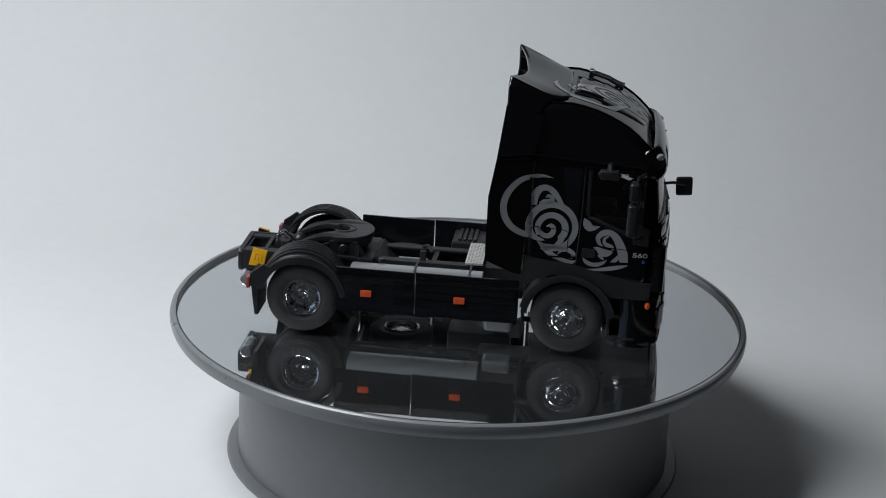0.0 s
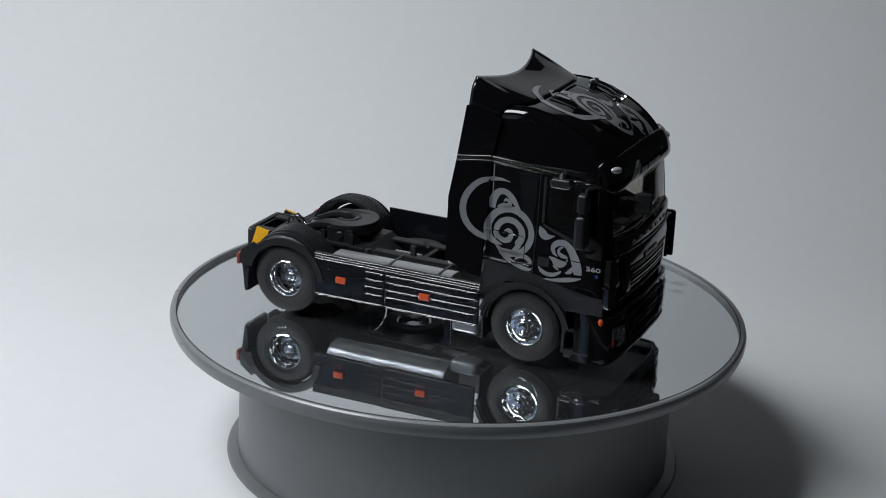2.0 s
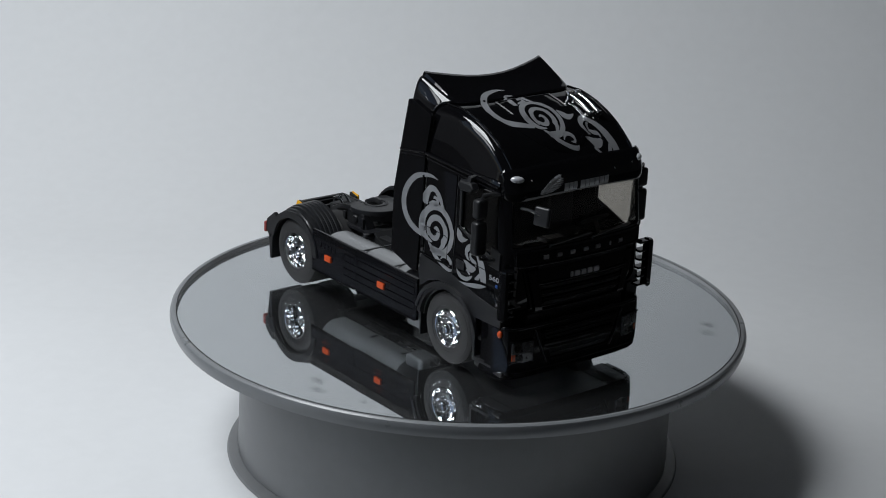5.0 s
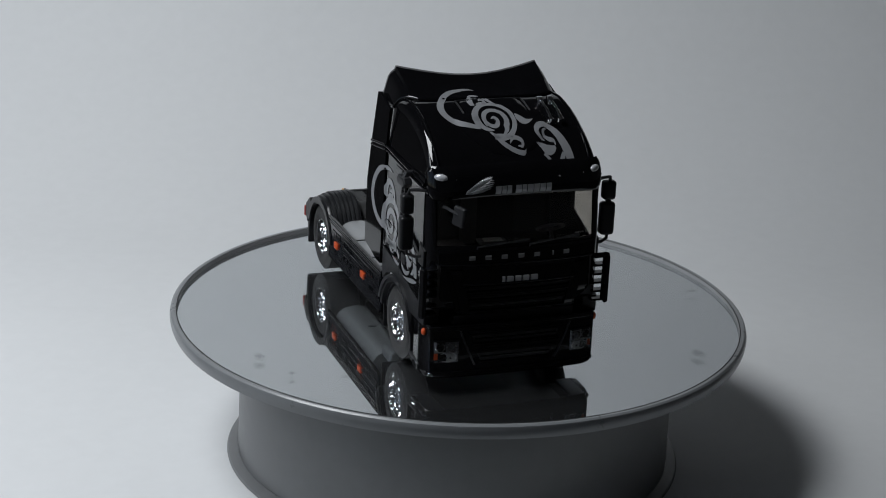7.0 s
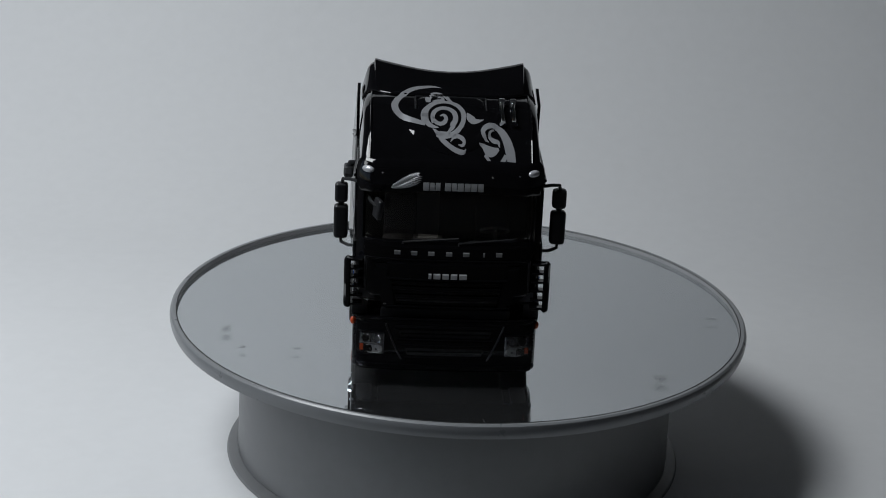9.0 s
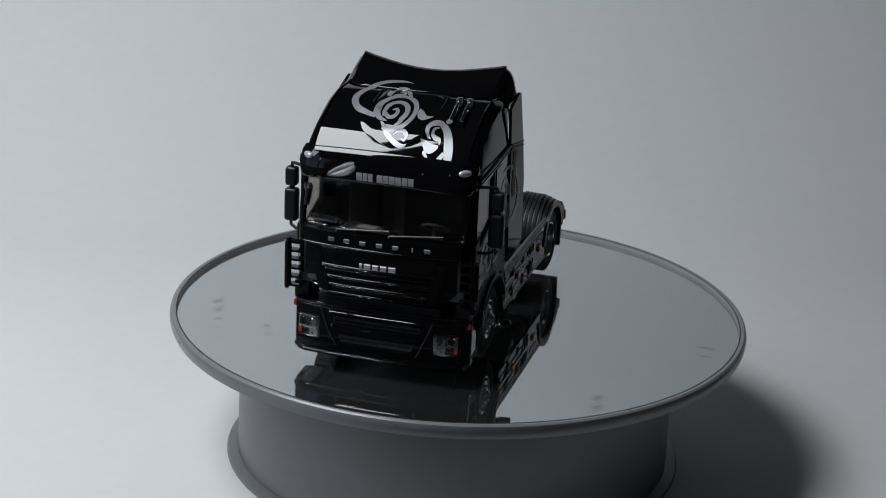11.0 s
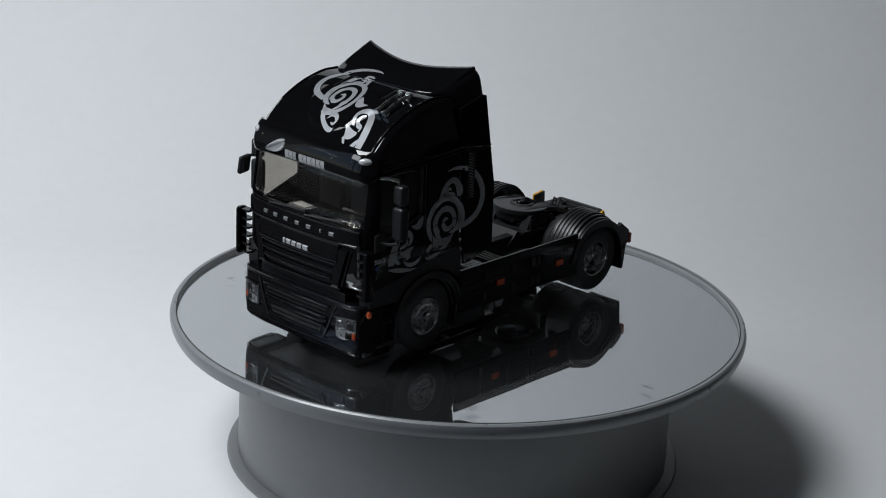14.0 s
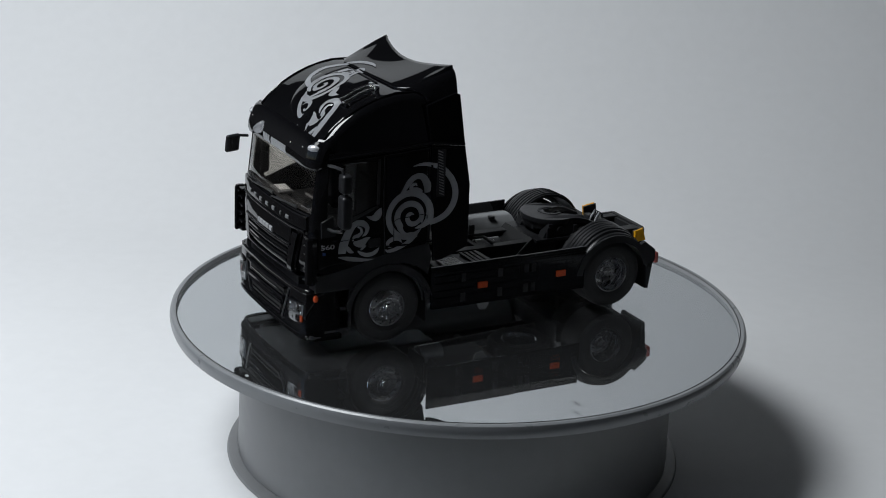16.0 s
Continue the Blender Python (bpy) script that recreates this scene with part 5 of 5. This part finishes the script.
def swirl(place, heavy=0.9):
    """The whole motif: open ring, large spiral with its crest and tail, and the shell beside it. Two pieces of print."""
    def ribbon(bm, pts, place):
        band(bm, [(u, v, w * heavy) for u, v, w in pts], place)
    a = bmesh.new()
    ribbon(a, [(31.2, 59.4, 0.1), (28.4, 59.9, 1.0), (24.7, 59.6, 1.6), (21.4, 58.5, 2.0), (18.6, 56.0, 2.2), (16.6, 52.6, 2.4), (16.0, 49.0, 2.4), (16.8, 45.6, 2.4), (18.8, 42.8, 2.3), (21.6, 41.0, 2.2), (24.6, 40.0, 1.8)], place)
    ribbon(a, spiral(31.8, 43.2, 7.5, 7.3, 196, 0.86, 2.6, 2.0, 20) + [(35.6, 36.4, 1.4), (34.4, 35.6, 0.2)], place)
    ribbon(a, spiral(31.7, 42.7, 4.5, 4.3, 210, 0.70, 2.0, 2.5, 16) + [(34.8, 38.8, 2.0), (33.2, 37.2, 1.0), (32.0, 36.8, 0.2)], place)
    ribbon(a, [(27.4, 43.4, 0.4), (28.0, 41.2, 1.6), (29.8, 40.1, 1.9), (31.6, 40.6, 2.0), (32.4, 42.4, 1.8), (31.4, 43.7, 1.5), (30.0, 43.2, 0.3)], place)
    ribbon(a, [(24.6, 44.4, 2.1), (24.7, 41.6, 2.4), (26.0, 39.6, 2.1), (28.2, 38.8, 1.2), (29.6, 38.6, 0.2)], place)
    ribbon(a, [(25.6, 50.2, 2.0), (25.8, 53.2, 2.8), (27.4, 55.7, 2.4), (29.9, 56.0, 2.1), (32.0, 54.4, 2.2), (33.8, 52.0, 1.6), (35.8, 49.6, 0.2)], place)
    ribbon(a, [(27.2, 50.9, 0.6), (29.0, 51.5, 1.7), (31.0, 51.6, 2.1), (31.2, 53.0, 1.3), (29.9, 53.5, 1.1), (29.3, 52.8, 0.3)], place)
    ribbon(a, [(27.2, 38.2, 0.3), (28.8, 37.0, 1.5), (30.9, 34.8, 1.9), (33.6, 33.2, 1.6), (36.4, 32.2, 1.5), (39.0, 31.9, 1.2), (39.9, 32.6, 0.2)], place)
    ribbon(a, [(34.0, 34.2, 0.2), (35.4, 35.6, 1.3), (37.4, 35.8, 1.7), (39.2, 34.6, 1.5), (38.6, 33.4, 1.0), (37.0, 33.6, 0.3)], place)
    b = bmesh.new()
    ribbon(b, [(41.9, 46.9, 0.3), (42.6, 45.4, 2.6), (43.6, 44.0, 3.0), (45.2, 43.9, 1.6), (47.0, 44.5, 0.2)], place)
    ribbon(b, [(48.4, 38.0, 0.2), (47.2, 38.8, 1.2), (46.6, 40.6, 1.7), (47.9, 42.2, 2.2), (50.2, 42.7, 2.2), (52.2, 41.3, 2.6), (53.6, 39.0, 3.0), (54.7, 36.2, 3.4), (55.2, 34.2, 3.2), (55.3, 33.0, 2.8)], place)
    ribbon(b, [(50.0, 41.4, 0.6), (48.8, 40.6, 0.9), (48.7, 39.2, 1.2), (50.0, 38.3, 1.6), (51.2, 38.0, 1.2), (51.6, 36.8, 0.4)], place)
    ribbon(b, [(45.4, 37.4, 0.2), (46.8, 36.9, 1.6), (48.4, 35.8, 3.0), (50.0, 35.8, 2.4), (51.4, 36.4, 0.8)], place)
    ribbon(b, [(47.2, 35.0, 1.2), (48.3, 33.9, 0.9), (49.0, 33.6, 0.2)], place)
    ribbon(b, [(51.2, 32.9, 0.3), (52.6, 33.6, 1.6), (53.6, 35.0, 1.2)], place)
    ribbon(b, [(42.2, 33.6, 0.2), (43.2, 32.4, 1.4), (45.0, 31.6, 1.5), (47.2, 31.7, 1.5), (49.0, 32.6, 1.0), (49.8, 33.4, 0.2)], place)
    ribbon(b, [(43.8, 29.9, 0.1), (47.0, 29.9, 1.0), (50.4, 30.5, 1.6), (53.6, 31.2, 1.5), (56.6, 32.0, 0.3)], place)
    return a, b


def prints(truck):
    for s in (-1, 1):
        def side(u, v):
            return (u, s * (29.42 + flare(u, v) if u < 24.7 else 28.98 if 34.0 < u < 40.8 and v > 45.6 else 28.84), v)
        for name, bm in zip(("spiral_print", "shell_print"), swirl(side)):
            part(name, bm, SILVER, truck, "silver swirl print on black paint")
    def top(u, v):
        if u > 41.0 and v < 47.2:
            u, v = 48.8 + (u - 48.5) * 1.25, 35.0 + (v - 38.0) * 1.12
        y = (u - 32.2) * 0.80 - 1.8 - 0.3 * max(0.0, 25 - u)
        x = 48.3 - (v - 43.0) * 0.98 - 0.30 * max(0.0, v - 52.0)
        z = roof_z(x, y) + 0.12
        if x > 45 and abs(y) < 15.5:
            uu = (x - 45) / 14.8
            w = 15.0 * math.sqrt(max(0.0, 1 - ((uu - 0.05) / 0.95) ** 2)) if uu > 0.05 else 15
            sy = abs(y) / max(w, 0.3)
            if sy < 1 and uu < 1:
                z += 0.05 + 0.75 * min(1.0, (1 - sy) * 6, (1 - uu) * 5) ** 0.6 * (1 - 0.4 * uu)
        elif 36.6 < x < 47.2 and abs(y) < 10.2:
            z += 0.75
        if x < 34.6:
            z = max(z, defl_z(x, y) + 0.62)
        return (x, y, z)
    for name, bm in zip(("roof_spiral_print", "roof_shell_print"), swirl(top, 0.82)):
        part(name, bm, SILVER, truck, "silver swirl print on the roof")
    # figures on the doors
    for s in (-1, 1):
        cu = bpy.data.curves.new("door_figures", "FONT")
        cu.body, cu.size, cu.extrude, cu.align_x, cu.align_y = "560", 2.6 * MM, 0.04 * MM, "CENTER", "CENTER"
        cu.offset = 0.04 * MM
        tmp = new("tmp", cu)
        me = bpy.data.meshes.new_from_object(tmp.evaluated_get(bpy.context.evaluated_depsgraph_get()))
        bpy.data.objects.remove(tmp)
        ob = new("door_figures", me)
        me.materials.clear()
        me.materials.append(SILVERLETTER)
        ob.parent = truck
        ob.matrix_local = Matrix.Translation((60.3 * MM, s * 28.78 * MM, 35.6 * MM)) @ (pose(0, 0, 0, 90, 0, 0) if s < 0 else pose(0, 0, 0, 90, 0, 180)) @ Matrix.Diagonal((1.25, 0.8, 1, 1))
        tagged(ob, "silver figures on the door")
        part("blue_mark", B(61.0, 61.9, min(s * 28.5, s * 28.82), max(s * 28.5, s * 28.82), 33.1, 34.0), BLUEDOT, truck)


def model_truck():
    truck = thing("model_truck", "black scale model tractor truck with silver swirl prints", "model truck")
    cab(truck)
    high_roof(truck)
    deflector(truck)
    front(truck)
    bumper(truck)
    fenders(truck)
    chassis(truck)
    skirts(truck)
    for x, fr in ((38.2, True), (-49.0, False)):
        for s in (-1, 1):
            wheel(truck, x, s, fr)
    mirrors(truck)
    wipers(truck)
    interior(truck)
    prints(truck)
    return truck


room()
TABLE_TURN, PLATTER = turntable()
TRUCK = model_truck()
TURN0, SPIN = -77.7480, -9.10783  # heading at 8 s and its change per second, degrees


def motions():
    """The platter and the truck on it turn evenly together."""
    off = Vector((0.0, -0.0076, 0.0))
    a, b = [], []
    for k in range(33):
        t = k * 0.5
        m = pose(0, 0, 0, 0, 0, TURN0 + SPIN * (t - 8.0))
        a.append((t, m))
        b.append((t, m @ Matrix.Translation(off)))
    walk(PLATTER, a)
    walk(TRUCK, b)


motions()
